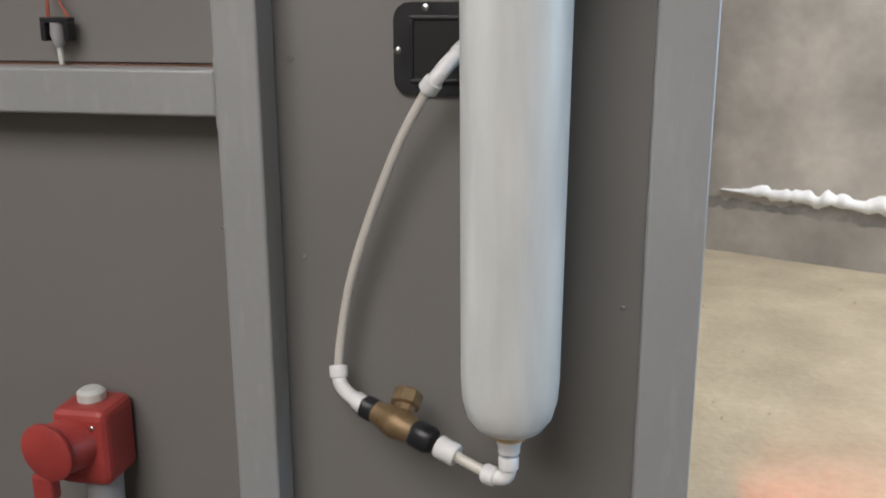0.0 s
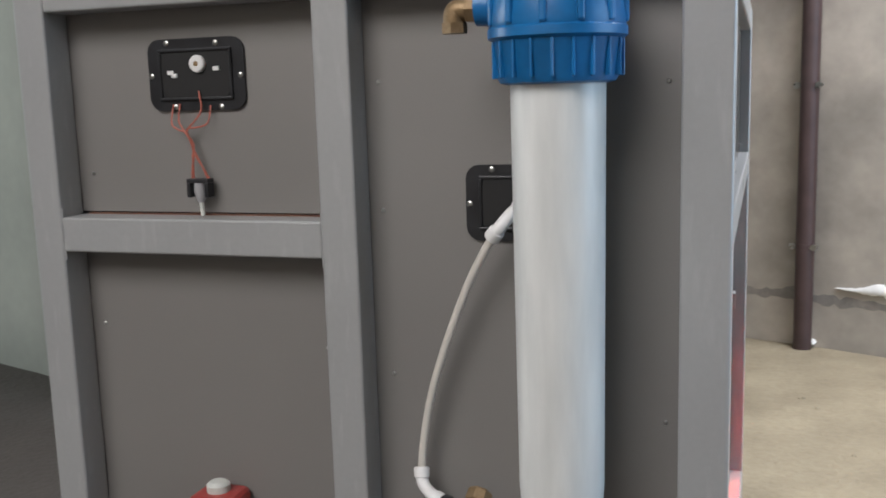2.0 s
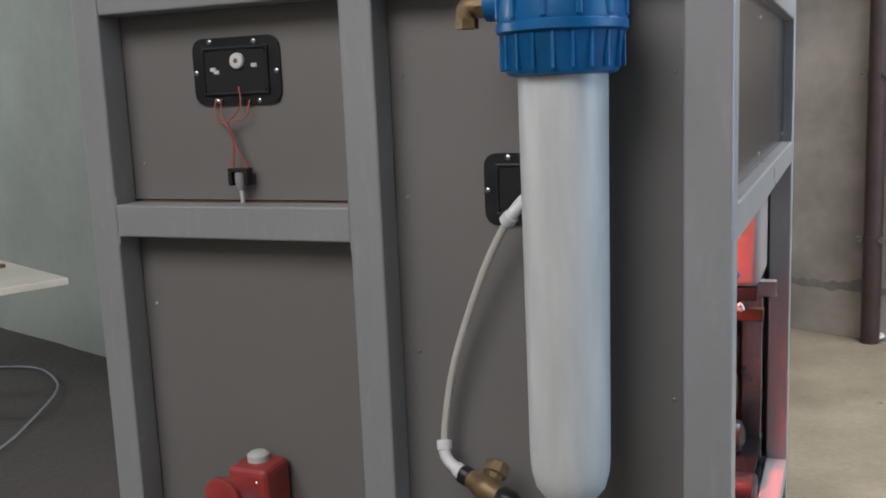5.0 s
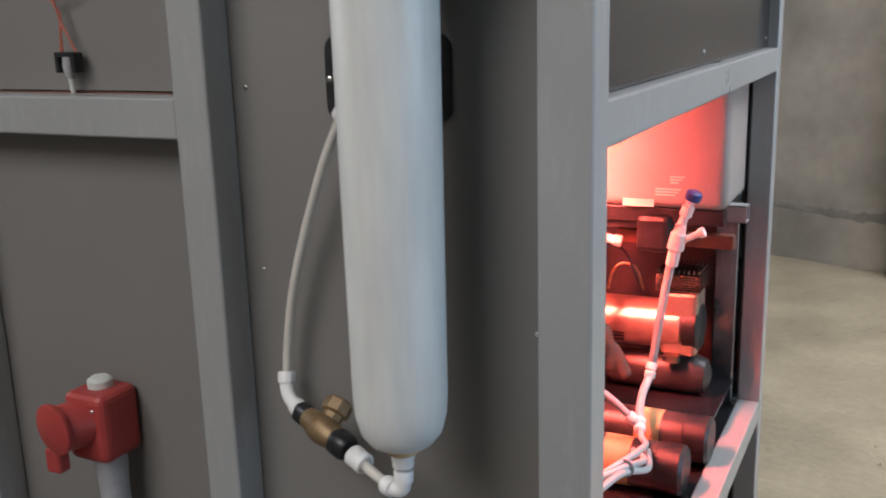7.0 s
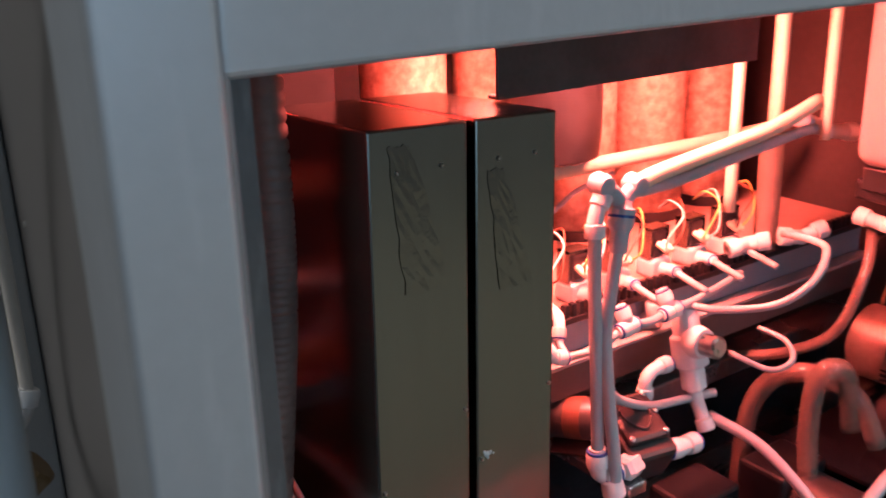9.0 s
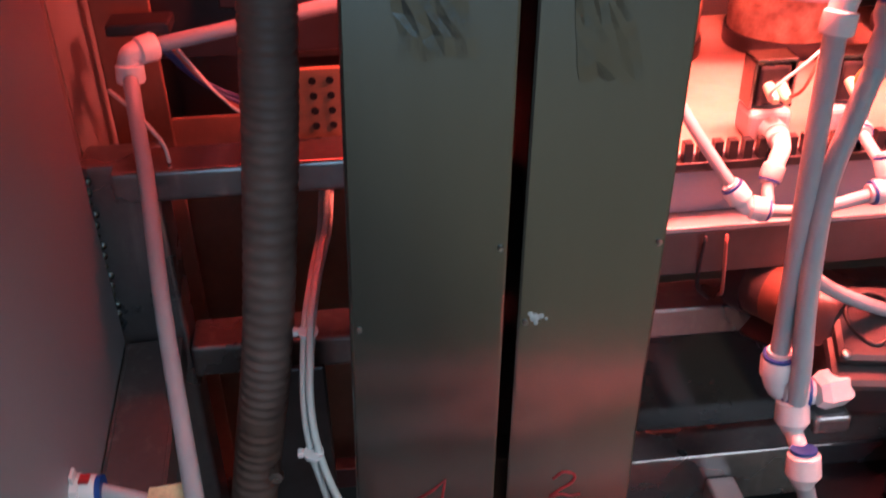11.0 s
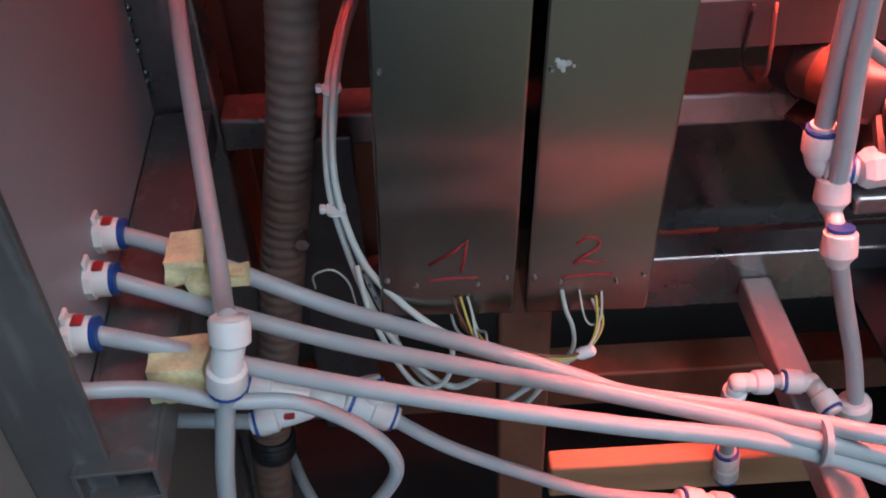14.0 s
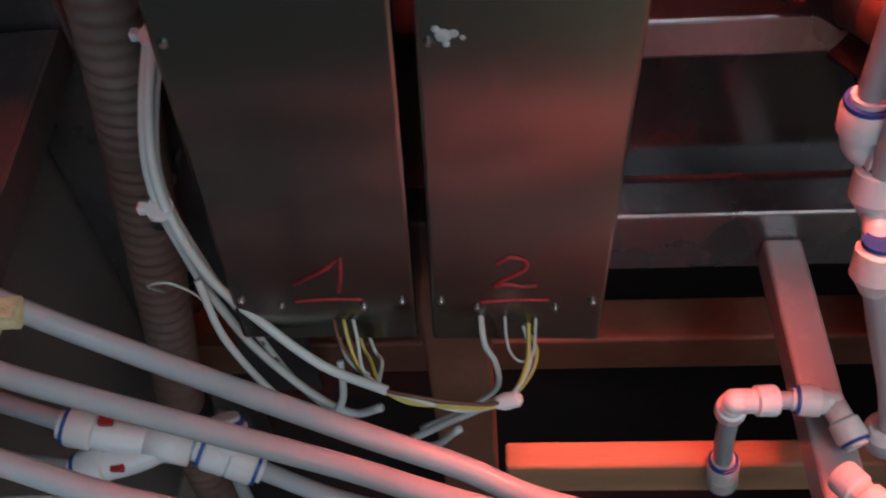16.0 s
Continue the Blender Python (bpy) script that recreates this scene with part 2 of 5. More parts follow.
def sweep(name, pts, r, material, parent=None, label="", sides=12, curve=True, step=6, radii=None):
    """A round bar along a line of points, closed at its ends."""
    path = smooth_path(pts, step) if curve else [Vector(q) for q in pts]
    n = len(path)
    verts, faces = [], []
    d0 = (path[1] - path[0]).normalized()
    a, b = basis(d0)
    for i, q in enumerate(path):
        d = (path[min(i + 1, n - 1)] - path[max(i - 1, 0)]).normalized()
        a = (a - d * a.dot(d)).normalized()
        b = d.cross(a)
        rr = radii(i / (n - 1)) if radii else r
        for k in range(sides):
            w = 2 * math.pi * k / sides
            verts.append(q + (a * math.cos(w) + b * math.sin(w)) * rr)
    for i in range(n - 1):
        for k in range(sides):
            k2 = (k + 1) % sides
            faces.append((i * sides + k, i * sides + k2, (i + 1) * sides + k2, (i + 1) * sides + k))
    faces.append(tuple(range(sides))[::-1])
    faces.append(tuple((n - 1) * sides + k for k in range(sides)))
    return mesh_ob(name, verts, faces, material, parent, label, True)


def turned(name, p0, d, profile, material, parent=None, label="", sides=24, smooth=True, ribs=0, rib=0.0):
    """A body turned about the axis from p0 along d; profile: (distance along, radius) pairs."""
    p0, d = Vector(p0), Vector(d).normalized()
    a, b = basis(d)
    verts, faces = [], []
    for s, r in profile:
        for k in range(sides):
            w = 2 * math.pi * k / sides
            rr = r + (rib if ribs and (k * ribs // sides) % 2 else 0.0)
            verts.append(p0 + d * s + (a * math.cos(w) + b * math.sin(w)) * rr)
    n = len(profile)
    for i in range(n - 1):
        for k in range(sides):
            k2 = (k + 1) % sides
            faces.append((i * sides + k, i * sides + k2, (i + 1) * sides + k2, (i + 1) * sides + k))
    faces.append(tuple(range(sides))[::-1])
    faces.append(tuple((n - 1) * sides + k for k in range(sides)))
    ob = mesh_ob(name, verts, faces, material, parent, label, smooth)
    if smooth:
        ob.data.set_sharp_from_angle(angle=radians(38))
    return ob


def slab(name, x0, x1, y0, y1, z0, z1, material, parent=None, label="", bevel=0.002):
    return part(name, box_bm(x0, x1, y0, y1, z0, z1, bevel), material, parent, label)


def tube_bar(name, x0, x1, y0, y1, z0, z1, material, parent=None, label=""):
    """A square steel tube with rounded long edges."""
    return part(name, box_bm(x0, x1, y0, y1, z0, z1, 0.0035, 3), material, parent, label)


def screw(parent, p, d, r=0.0028):
    ob = turned("screw", Vector(p), d, [(0, r), (0.0012, r), (0.0022, r * 0.6)], M_BRIGHT, parent, "", 10)
    return ob


def collar_end(parent, p, d, r, clip=True):
    """The wide end of a push-in fitting at p, opening along d, with its lock clip."""
    d = Vector(d).normalized()
    p = Vector(p)
    col = turned("collar", p - d * r * 1.5, d, [(0, r * 0.85), (r * 0.15, r * 1.05), (r * 1.3, r * 1.09), (r * 1.5, r * 0.98)], M_WHITE, parent, "", 18)
    if clip:
        turned("clip", p, d, [(0, r * 1.0), (r * 0.2, r * 1.0), (r * 0.22, r * 0.75)], M_CLIP, col, "blue lock clip", 18)
        turned("collet", p + d * r * 0.2, d, [(0, r * 0.78), (r * 0.25, r * 0.78), (r * 0.27, r * 0.55)], M_WHITE, col, "", 16)


def fitting(pts, r=0.0092, label="white push-in elbow fitting with blue lock clips", name="elbow_fitting", material=None, branch=None, clip=True):
    """A push-in fitting whose body follows pts, with a collar at each end and at the end of a branch."""
    ob = thing(name, label, "pipe fitting", "push-in fittings")
    q = [Vector(p) for p in pts]
    if len(q) == 3:
        # a square elbow: two straight legs that meet in a rounded knee
        for e in (q[0], q[2]):
            sweep("leg", [q[1], e], r * 0.84, material or M_WHITE, ob, "", 14, False)
        turned("knee", q[1] - (q[0] - q[1]).normalized() * r * 0.8, q[0] - q[1], [(0, r * 0.3), (r * 0.2, r * 0.62), (r * 0.5, r * 0.82), (r * 1.0, r * 0.86), (r * 1.5, r * 0.80)], material or M_WHITE, ob, "", 16)
    else:
        sweep("body", pts, r * 0.84, material or M_WHITE, ob, "", 14, len(pts) > 2, 5)
    collar_end(ob, q[0], q[0] - q[1], r, clip is True)
    collar_end(ob, q[-1], q[-1] - q[-2], r, bool(clip))
    if branch:
        c, e = Vector(branch[0]), Vector(branch[1])
        sweep("branch", [c, e], r * 0.9, material or M_WHITE, ob, "", 14, False)
        collar_end(ob, e, e - c, r, bool(clip))
    return ob


def water_tube(pts, r=0.0058, label="milky plastic water tube running between push-in fittings", material=None):
    ob = sweep("water_tube", pts, r, material or M_TUBE, None, "", 12)
    return tagged(ob, label, "tube", "water tubes")


def wire(pts, r, material, label, name="wire", group="wires"):
    return tagged(sweep(name, pts, r, material, None, "", 8), label, "wire", group)

# ---- the shed ----
def ground(name, x0, x1, y0, y1, n, material, label):
    """A gently uneven floor."""
    verts, faces = [], []
    for j in range(n + 1):
        for i in range(n + 1):
            x, y = x0 + (x1 - x0) * i / n, y0 + (y1 - y0) * j / n
            z = 0.012 * noise.noise((x * 1.3, y * 1.3, 0)) + 0.005 * noise.noise((x * 6, y * 6, 3))
            if -1.4 < x < 0.5 and -0.5 < y < 1.8:
                z = min(z, 0)
            verts.append((x, y, z - 0.004))
    for j in range(n):
        for i in range(n):
            a = j * (n + 1) + i
            faces.append((a, a + 1, a + n + 2, a + n + 1))
    return tagged(mesh_ob(name, verts, faces, material, None, "", True), label, "floor", "", "structure")


ground("floor", -9.5, 6.0, -6.0, 9.0, 130, M_FLOOR, "sandy beige rough concrete floor with crumbs and stains, darkened in front against bounce")


def wall(name, p, q, z0, z1, t, material, label, hole=None):
    """An upright wall from p to q, t thick on its left; hole: (from, to, low, high) along it."""
    p, q = Vector((*p, 0)), Vector((*q, 0))
    d = (q - p).normalized()
    n = Vector((-d.y, d.x, 0)) * t
    ln = (q - p).length
    bm = bmesh.new()

    def piece(a, b, lo, hi):
        vs = [bm.verts.new(p + d * s + o + Vector((0, 0, z))) for z in (lo, hi) for s, o in ((a, n * 0), (b, n * 0), (b, n), (a, n))]
        for f in ((0, 1, 2, 3), (4, 5, 6, 7), (0, 1, 5, 4), (1, 2, 6, 5), (2, 3, 7, 6), (3, 0, 4, 7)):
            bm.faces.new([vs[i] for i in f])
    if hole:
        a, b, lo, hi = hole
        piece(0, a, z0, z1)
        piece(b, ln, z0, z1)
        piece(a, b, hi, z1)
        if lo > z0:
            piece(a, b, z0, lo)
    else:
        piece(0, ln, z0, z1)
    return tagged(part(name, bm, material), label, "wall", "", "structure")


WA, WD = Vector((0.30, 4.28, 0)), Vector((math.cos(radians(-21)), math.sin(radians(-21)), 0))
a0, a1 = WA - WD * 4.0, WA + WD * 5.2
wall("wall_back", a1.xy[:], a0.xy[:], -0.05, 4.0, -0.2, M_PLASTER, "rough beige-grey cement plaster wall with dark smudges")
WB, WE = Vector((-4.24, 3.10, 0)), Vector((math.cos(radians(-18)), math.sin(radians(-18)), 0))
b0, b1 = WB - WE * 3.4, WB + WE * 1.75
wall("wall_side", b1.xy[:], b0.xy[:], -0.05, 4.0, -0.2, M_PLASTER_B, "dim greenish grey plaster wall of the shed")
wall("wall_return", (b1.x, b1.y), (a0.x, a0.y), -0.05, 4.0, 0.2, M_PLASTER_B, "plaster wall joining two walls behind the machine")
wall("wall_right", (5.0, -5.0), (5.0, 3.6), -0.05, 4.0, -0.2, M_PLASTER, "plaster wall with the shed's wide door opening", (3.8, 6.8, 0.0, 3.1))
wall("wall_front", (-8.5, -4.6), (5.2, -4.6), -0.05, 4.0, -0.2, M_PLASTER, "plain plaster wall facing the machine's front")
wall("wall_left", (-7.6, 5.0), (-7.6, -4.6), -0.05, 4.0, -0.2, M_PLASTER_B, "plaster wall with a side window opening", (3.8, 5.6, 1.2, 3.2))
cb = bmesh.new()
for x0, x1, y0, y1 in ((-9.0, -2.6, -5.5, 8.5), (-2.6, 0.2, -5.5, -4.4), (-2.6, 0.2, -2.0, 8.5), (0.2, 0.6, -5.5, 8.5), (3.2, 6.0, -5.5, 8.5), (0.6, 3.2, -5.5, 0.8), (0.6, 3.2, 3.4, 8.5)):
    box_bm(x0, x1, y0, y1, 4.0, 4.12, 0, 1, cb)
tagged(part("ceiling", cb, M_ROOF), "grey sheet roof lining of the shed with two assumed skylights", "ceiling", "", "structure")

# low plinth with lime splashes at the wall's foot
WN = Vector((math.sin(radians(-21)), -math.cos(radians(-21)), 0))


def on_wall(s, z, off=0.0):
    return WA + WD * s + WN * off + Vector((0, 0, z))


def blotch(name, s0, s1, zf, h, off, material, label, category, seed, n=26):
    """A crust of plaster along the wall with an uneven outline."""
    rng = random.Random(seed)
    verts, faces = [], []
    for i in range(n + 1):
        t = i / n
        s = s0 + (s1 - s0) * t
        taper = min(1, 6 * t, 6 * (1 - t))
        up = h * taper * (0.2 + 1.5 * abs(noise.noise((s * 5, seed, 0))) + 0.45 * rng.random())
        dn = h * taper * (0.15 + 0.8 * abs(noise.noise((s * 9, seed, 5))) + 0.25 * rng.random())
        zc = zf(t)
        th = off * (0.6 + 0.5 * rng.random())
        verts += [on_wall(s, zc - dn, 0.001), on_wall(s, zc - dn * 0.5, th), on_wall(s, zc + up * 0.5, th), on_wall(s, zc + up, 0.001)]
    for i in range(n):
        for k in range(3):
            a = i * 4 + k
            faces.append((a, a + 4, a + 5, a + 1))
    ob = mesh_ob(name, verts, faces, material, None, "", True)
    return tagged(ob, label, category)


blotch("lime_patch", 0.12, 1.9, lambda t: 0.34 - 0.05 * t, 0.062, 0.03, M_LIME, "crumbly white lime crust on the plaster wall", "plaster", 3, 90)
blotch("soot_band", -0.9, 2.2, lambda t: 0.28 - 0.05 * t, 0.05, 0.002, M_SOOT, "dark damp stain band along the wall", "darkening", 8, 110)
# brown drain pipe with its wall clips
pp = thing("drain_pipe", "dark brown vertical pipe clipped to the plaster wall", "pipe")
c = on_wall(-0.028, 0, 0.06)
turned("pipe", (c.x, c.y, 0.0), (0, 0, 1), [(0, 0.047), (3.9, 0.047)], M_PIPE, pp, "", 20)
for z in (0.56, 1.40, 2.3):
    ring = turned("clip", (c.x, c.y, z - 0.012), (0, 0, 1), [(0, 0.050), (0.024, 0.050)], M_PIPE, pp, "", 20)
    for sgn in (-1, 1):
        e = Vector((c.x, c.y, z)) + WD * sgn * 0.055
        turned("clip_bolt", e + WN * 0.035, WN, [(-0.06, 0.006), (0.0, 0.006), (0.001, 0.018), (0.008, 0.016)], M_BRIGHT, pp, "bright zinc bolt", 10)
blotch("lime_patch", -0.07, 0.03, lambda t: 0.03, 0.05, 0.05, M_LIME, "white lime lump at the foot of the pipe", "plaster", 11, 10)

# crumbs on the floor
rng = random.Random(4)
verts, faces = [], []
for i in range(150):
    x, y = rng.uniform(0.1, 2.6), rng.uniform(0.5, 4.0)
    s = 0.003 + 0.014 * rng.random() ** 4
    a = rng.uniform(0, 6.28)
    k = len(verts)
    for q in range(5):
        w = a + q * 1.2566
        verts.append((x + s * math.cos(w) * rng.uniform(0.6, 1.3), y + s * math.sin(w), -0.002 + 0.012 * noise.noise((x * 1.3, y * 1.3, 0))))
    verts.append((x, y, s * 0.6 + 0.012 * noise.noise((x * 1.3, y * 1.3, 0))))
    faces += [(k + q, k + (q + 1) % 5, k + 5) for q in range(5)]
tagged(mesh_ob("floor_crumbs", verts, faces, M_FLOOR), "loose crumbs of sand and plaster on the floor", "debris", "", "stuff")

# white work table in the corner, with a pale hose on the floor
tb = thing("work_table", "white-topped work table with thin legs near the wall", "table")
TABLE = pose(-2.68, 1.663, 0, 0, 0, 157)
part("tabletop", box_bm(0, 1.4, 0, 0.68, 0.715, 0.745, 0.004), M_TABLE, tb)
for x, y in ((0.85, 0.08), (1.32, 0.08), (0.85, 0.60), (1.32, 0.60)):
    tube_bar("leg", x - 0.02, x + 0.02, y - 0.02, y + 0.02, 0, 0.715, M_FRAME_IN, tb)
tb.matrix_basis = TABLE
for x, y, l in ((0.52, 0.10, 0.05), (0.50, 0.20, 0.07)):
    ws = tagged(slab("wood_scrap", -l, l, -0.02, 0.02, 0, 0.016, M_RUST), "small brown wooden scrap on the white table", "wood scrap")
    ws.matrix_basis = TABLE @ pose(x, y, 0.745, 0, 0, 20)
water_tube([(-4.6, 2.3, 0.012), (-4.127, 2.565, 0.012), (-3.90, 2.60, 0.012), (-3.659, 2.478, 0.012), (-3.464, 2.291, 0.012), (-3.236, 1.899, 0.012), (-3.105, 1.622, 0.012), (-3.0, 1.2, 0.012)], 0.0055, "grey loose hose curled on the dark floor", M_GREYPLASTIC)

# ---- the machine's frame and sheets ----
H = 1.588
fr = thing("water_machine", "tall water machine in a welded grey steel-tube frame", "machine")
for x, w in ((-0.968, 0.05), (-0.51, 0.05), (-0.056, 0.058)):
    tube_bar("post", x, x + w, 0, 0.05, 0, H, M_FRAME, fr)
for x in (-0.968, -0.05):
    tube_bar("post", x, x + 0.05, 1.295, 1.345, 0, H, M_FRAME, fr)
for z in (1.203, H - 0.05, 0.10):
    tube_bar("rail", -0.918, -0.51, 0.001, 0.049, z, z + 0.05, M_FRAME, fr)
for z in (H - 0.05, 0.60, 0.10):
    tube_bar("rail", -0.46, -0.05, 0.001, 0.049, z, z + 0.05, M_FRAME, fr)
for x in (-0.968, -0.05):
    for z in (1.203, 0.40, H - 0.05):
        if x < -0.5 and z == 0.40:
            continue
        tube_bar("rail", x + 0.001, x + 0.049, 0.05, 1.295, z, z + 0.05, M_FRAME, fr)
for z in (1.203, 0.40, H - 0.05):
    tube_bar("rail", -0.918, -0.05, 1.296, 1.344, z, z + 0.05, M_FRAME, fr)
tube_bar("inner_post", -0.112, -0.062, 1.285, 1.333, 0.02, 1.20, M_FRAME_IN, fr)
# weld beads at the joints
for x, z in ((-0.5095, 1.253), (-0.5095, 1.203), (-0.9185, 1.253), (-0.9185, 1.203)):
    sweep("weld_bead", [(x, 0.004, z + k * 0.012) for k in (-1, -0.3, 0.3, 1)], 0.0022, M_FRAME, fr, "", 8)
# inner beams
for y0, y1, x1, z0, z1 in ((0.085, 0.27, -0.45, 0.792, 0.819), (0.118, 1.29, -0.455, 0.612, 0.644), (0.42, 1.29, -0.45, 0.394, 0.462), (0.10, 1.29, -0.43, 0.272, 0.320)):
    tube_bar("beam", x1 - 0.045, x1, y0, y1, z0, z1, M_FRAME_IN if z1 > 0.4 else M_RUST, fr)
tube_bar("bracket_post", -0.508, -0.468, 0.057, 0.116, 0.02, 0.818, M_FRAME_IN, fr)
for k in range(15):
    z = 0.668 + k * 0.0098
    turned("weld_bead", (-0.4685, 0.060 + 0.0015 * (k % 3), z), (1, 0.2, 0), [(0, 0.004), (0.0022, 0.0034), (0.0034, 0.0015)], M_STEEL, fr, "", 8)
tube_bar("strut", -0.451, -0.052, 0.602, 0.632, 0.400, 0.430, M_FRAME, fr)
tube_bar("cross_board", -0.327, -0.304, 0.395, 0.70, 0.287, 0.333, M_WOOD, fr, "bare orange-brown board")
tube_bar("upright", -0.335, -0.305, 0.345, 0.389, 0.02, 0.63, M_RUST, fr, "brown primed upright")
# angle iron behind the corner post
part("angle_flange", box_bm(-0.102, -0.096, 0.054, 0.104, 0.02, 1.20, 0.001), M_RAIL, fr)


def sheet(name, x0, x1, y0, y1, z0, z1, material, label, screws=(), d=(0, -1, 0)):
    ob = part(name, box_bm(x0, x1, y0, y1, z0, z1, 0.0006, 1), material, fr, label)
    for p in screws:
        screw(ob, p, d)
    return ob


sheet("panel", -0.503, -0.002, 0.0505, 0.0535, 0.12, 1.56, M_PANEL, "plain grey sheet-metal panel behind the frame",
      [(-0.442, 0.0505, 1.429), (-0.074, 0.0505, 1.419), (-0.442, 0.0505, 1.262), (-0.435, 0.0505, 1.04), (-0.075, 0.0505, 1.0)])
sheet("panel", -0.96, -0.506, 0.0505, 0.0535, 1.256, 1.56, M_PANEL, "upper grey sheet-metal panel with a black socket plate",
      [(-0.895, 0.0505, 1.312), (-0.53, 0.0505, 1.50)])
sheet("panel", -0.96, -0.506, 0.0505, 0.0535, 0.10, 1.252, M_PANEL, "lower grey sheet-metal panel within the frame",
      [(-0.897, 0.0505, 1.088), (-0.532, 0.0505, 1.07)])
slab("edge_strip", -0.905, -0.512, 0.046, 0.050, 1.2532, 1.2548, M_RUST, fr, "thin reddish primer strip", 0.0)
sheet("panel", -0.026, -0.022, 0.05, 1.295, 1.254, 1.538, M_DARKPANEL, "glossy black sheet panel in the side frame",
      [(-0.022, 0.085, 1.275), (-0.022, 0.62, 1.275), (-0.022, 1.25, 1.275), (-0.022, 0.085, 1.50), (-0.022, 0.62, 1.51)], (1, 0, 0))
INNER = Matrix.Translation((-0.462, 0.06, 0)) @ pose(0, 0, 0, 0, 0, 3.1) @ Matrix.Translation((0.462, -0.06, 0))
sheet("inner_panel", -0.462, -0.105, 0.0555, 0.0635, 0.651, 1.20, M_PANEL_IN, "smooth blue-grey inner sheet with tube fittings").matrix_basis = INNER
rail = new("inner_rail")
rail.parent = fr
rail.matrix_basis = INNER
for y0, y1, z0, z1 in ((0.064, 0.067, 0.622, 0.650), (0.109, 0.112, 0.622, 0.650), (0.067, 0.109, 0.622, 0.625), (0.067, 0.109, 0.647, 0.650)):
    slab("tube_wall", -0.462, -0.085, y0, y1, z0, z1, M_RAIL, rail, "", 0.0006)
sheet("panel", -0.967, -0.963, 0.05, 1.295, 0.1, 1.54, M_PANEL, "grey sheet panel on the closed side", ())
sheet("panel", -0.93, -0.03, 1.337, 1.341, 0.1, 1.54, M_REAR, "dark sheet at the machine's rear", ())
sheet("deck", -0.94, -0.028, 0.056, 1.294, 1.215, 1.219, M_PANEL, "grey sheet deck over the pump bay", ())
sheet("top", -0.96, -0.01, 0.01, 1.335, H, H + 0.003, M_PANEL, "grey sheet top of the machine", ())
# shade of the bay's depth put into a near-black sheet
sheet("bottom", -0.93, -0.05, 0.06, 1.29, 0.018, 0.022, M_DARK, "near-black sheet standing in for the unlit machine bottom", ())
sheet("shelf", -0.449, -0.055, 0.70, 1.294, 0.428, 0.434, M_DARKPANEL, "black shelf that carries the pumps", ())
sheet("baffle_sheet", -0.492, -0.488, 0.46, 1.28, 0.466, 0.611, M_DARKPANEL, "glossy black baffle sheet between two beams", ())
sheet("shelf", -0.42, -0.06, 1.05, 1.294, 0.492, 0.500, M_DARKPANEL, "dark shelf below the compressor", ())

# plate added to keep red light off the floor outside; no known part
lh = thing("spill_blocker", "dark plate added beside the red lamp to block its spill", "lamp housing")
slab("side_plate", -0.350, -0.346, 0.46, 0.84, 1.100, 1.214, M_MOTOR, lh, "", 0.001)
slab("lip", -0.362, -0.350, 0.46, 0.84, 1.100, 1.104, M_MOTOR, lh, "", 0.001)

# valve tray: top, front, ledge
tr = thing("valve_tray", "grey sheet tray with a ledge that carries the valves", "tray")
slab("tray_top", -0.75, -0.440, 0.50, 1.25, 0.806, 0.811, M_CONDUIT, tr, "", 0.001)
slab("tray_front", -0.440, -0.436, 0.50, 1.25, 0.757, 0.811, M_PANEL_IN, tr, "", 0.001)
slab("ledge", -0.436, -0.412, 0.50, 1.25, 0.752, 0.757, M_FRAME, tr, "", 0.001)
slab("apron", -0.416, -0.412, 0.50, 1.25, 0.712, 0.752, M_REAR, tr, "", 0.001)
dc = thing("cable_duct", "black slotted plastic cable duct along the tray", "cable duct")
slab("base", -0.436, -0.424, 0.50, 1.25, 0.800, 0.808, M_BLACK, dc, "", 0.001)
for i in range(62):
    slab("tooth", -0.434, -0.426, 0.503 + i * 0.012, 0.510 + i * 0.012, 0.808, 0.824, M_BLACK, dc, "", 0.0)

# ---- water filter on the front ----
FX, FY = -0.183, -0.065
wf = thing("water_filter", "tall milky filter housing with blue cap on grey panel", "water filter")
prof = [(0.898, 0.010), (0.9, 0.022), (0.906, 0.034), (0.918, 0.043), (0.937, 0.048), (0.96, 0.0495), (1.42, 0.0525), (1.43, 0.0525)]
turned("sump", (FX, FY, 0), (0, 0, 1), prof, M_SUMP, wf, "milky translucent plastic sump", 64)
turned("ring", (FX, FY, 1.419), (0, 0, 1), [(0, 0.056), (0.002, 0.063), (0.008, 0.0665), (0.046, 0.0705), (0.049, 0.073)], M_BLUE, wf, "blue ribbed screw ring", 96)
turned("ring_lip", (FX, FY, 1.466), (0, 0, 1), [(0, 0.072), (0.003, 0.076), (0.012, 0.076), (0.015, 0.073)], M_BLUE, wf, "", 64)
turned("head", (FX, FY, 1.480), (0, 0, 1), [(0, 0.074), (0.006, 0.075), (0.04, 0.070), (0.06, 0.058), (0.07, 0.03), (0.075, 0.0)], M_BLUE, wf, "blue cap", 64)
for k in range(12):
    w = radians(30 * k)
    part("rib", box_bm(0.060, 0.0775, -0.004, 0.004, 1.482, 1.515, 0.002), M_BLUE, wf).matrix_basis = Matrix.Translation((FX, FY, 0)) @ pose(0, 0, 0, 0, 0, 30 * k)
for k in range(20):
    part("grip", box_bm(0.0630, 0.0724, -0.0016, 0.0016, 1.426, 1.466, 0.0008, 1), M_BLUE, wf).matrix_basis = Matrix.Translation((FX, FY, 0)) @ pose(0, 0, 0, 0, 0, 18 * k + 7)
turned("inlet_port", (FX - 0.06, FY, 1.505), (-1, 0, 0), [(0, 0.022), (0.03, 0.020)], M_BLUE, wf, "", 24)
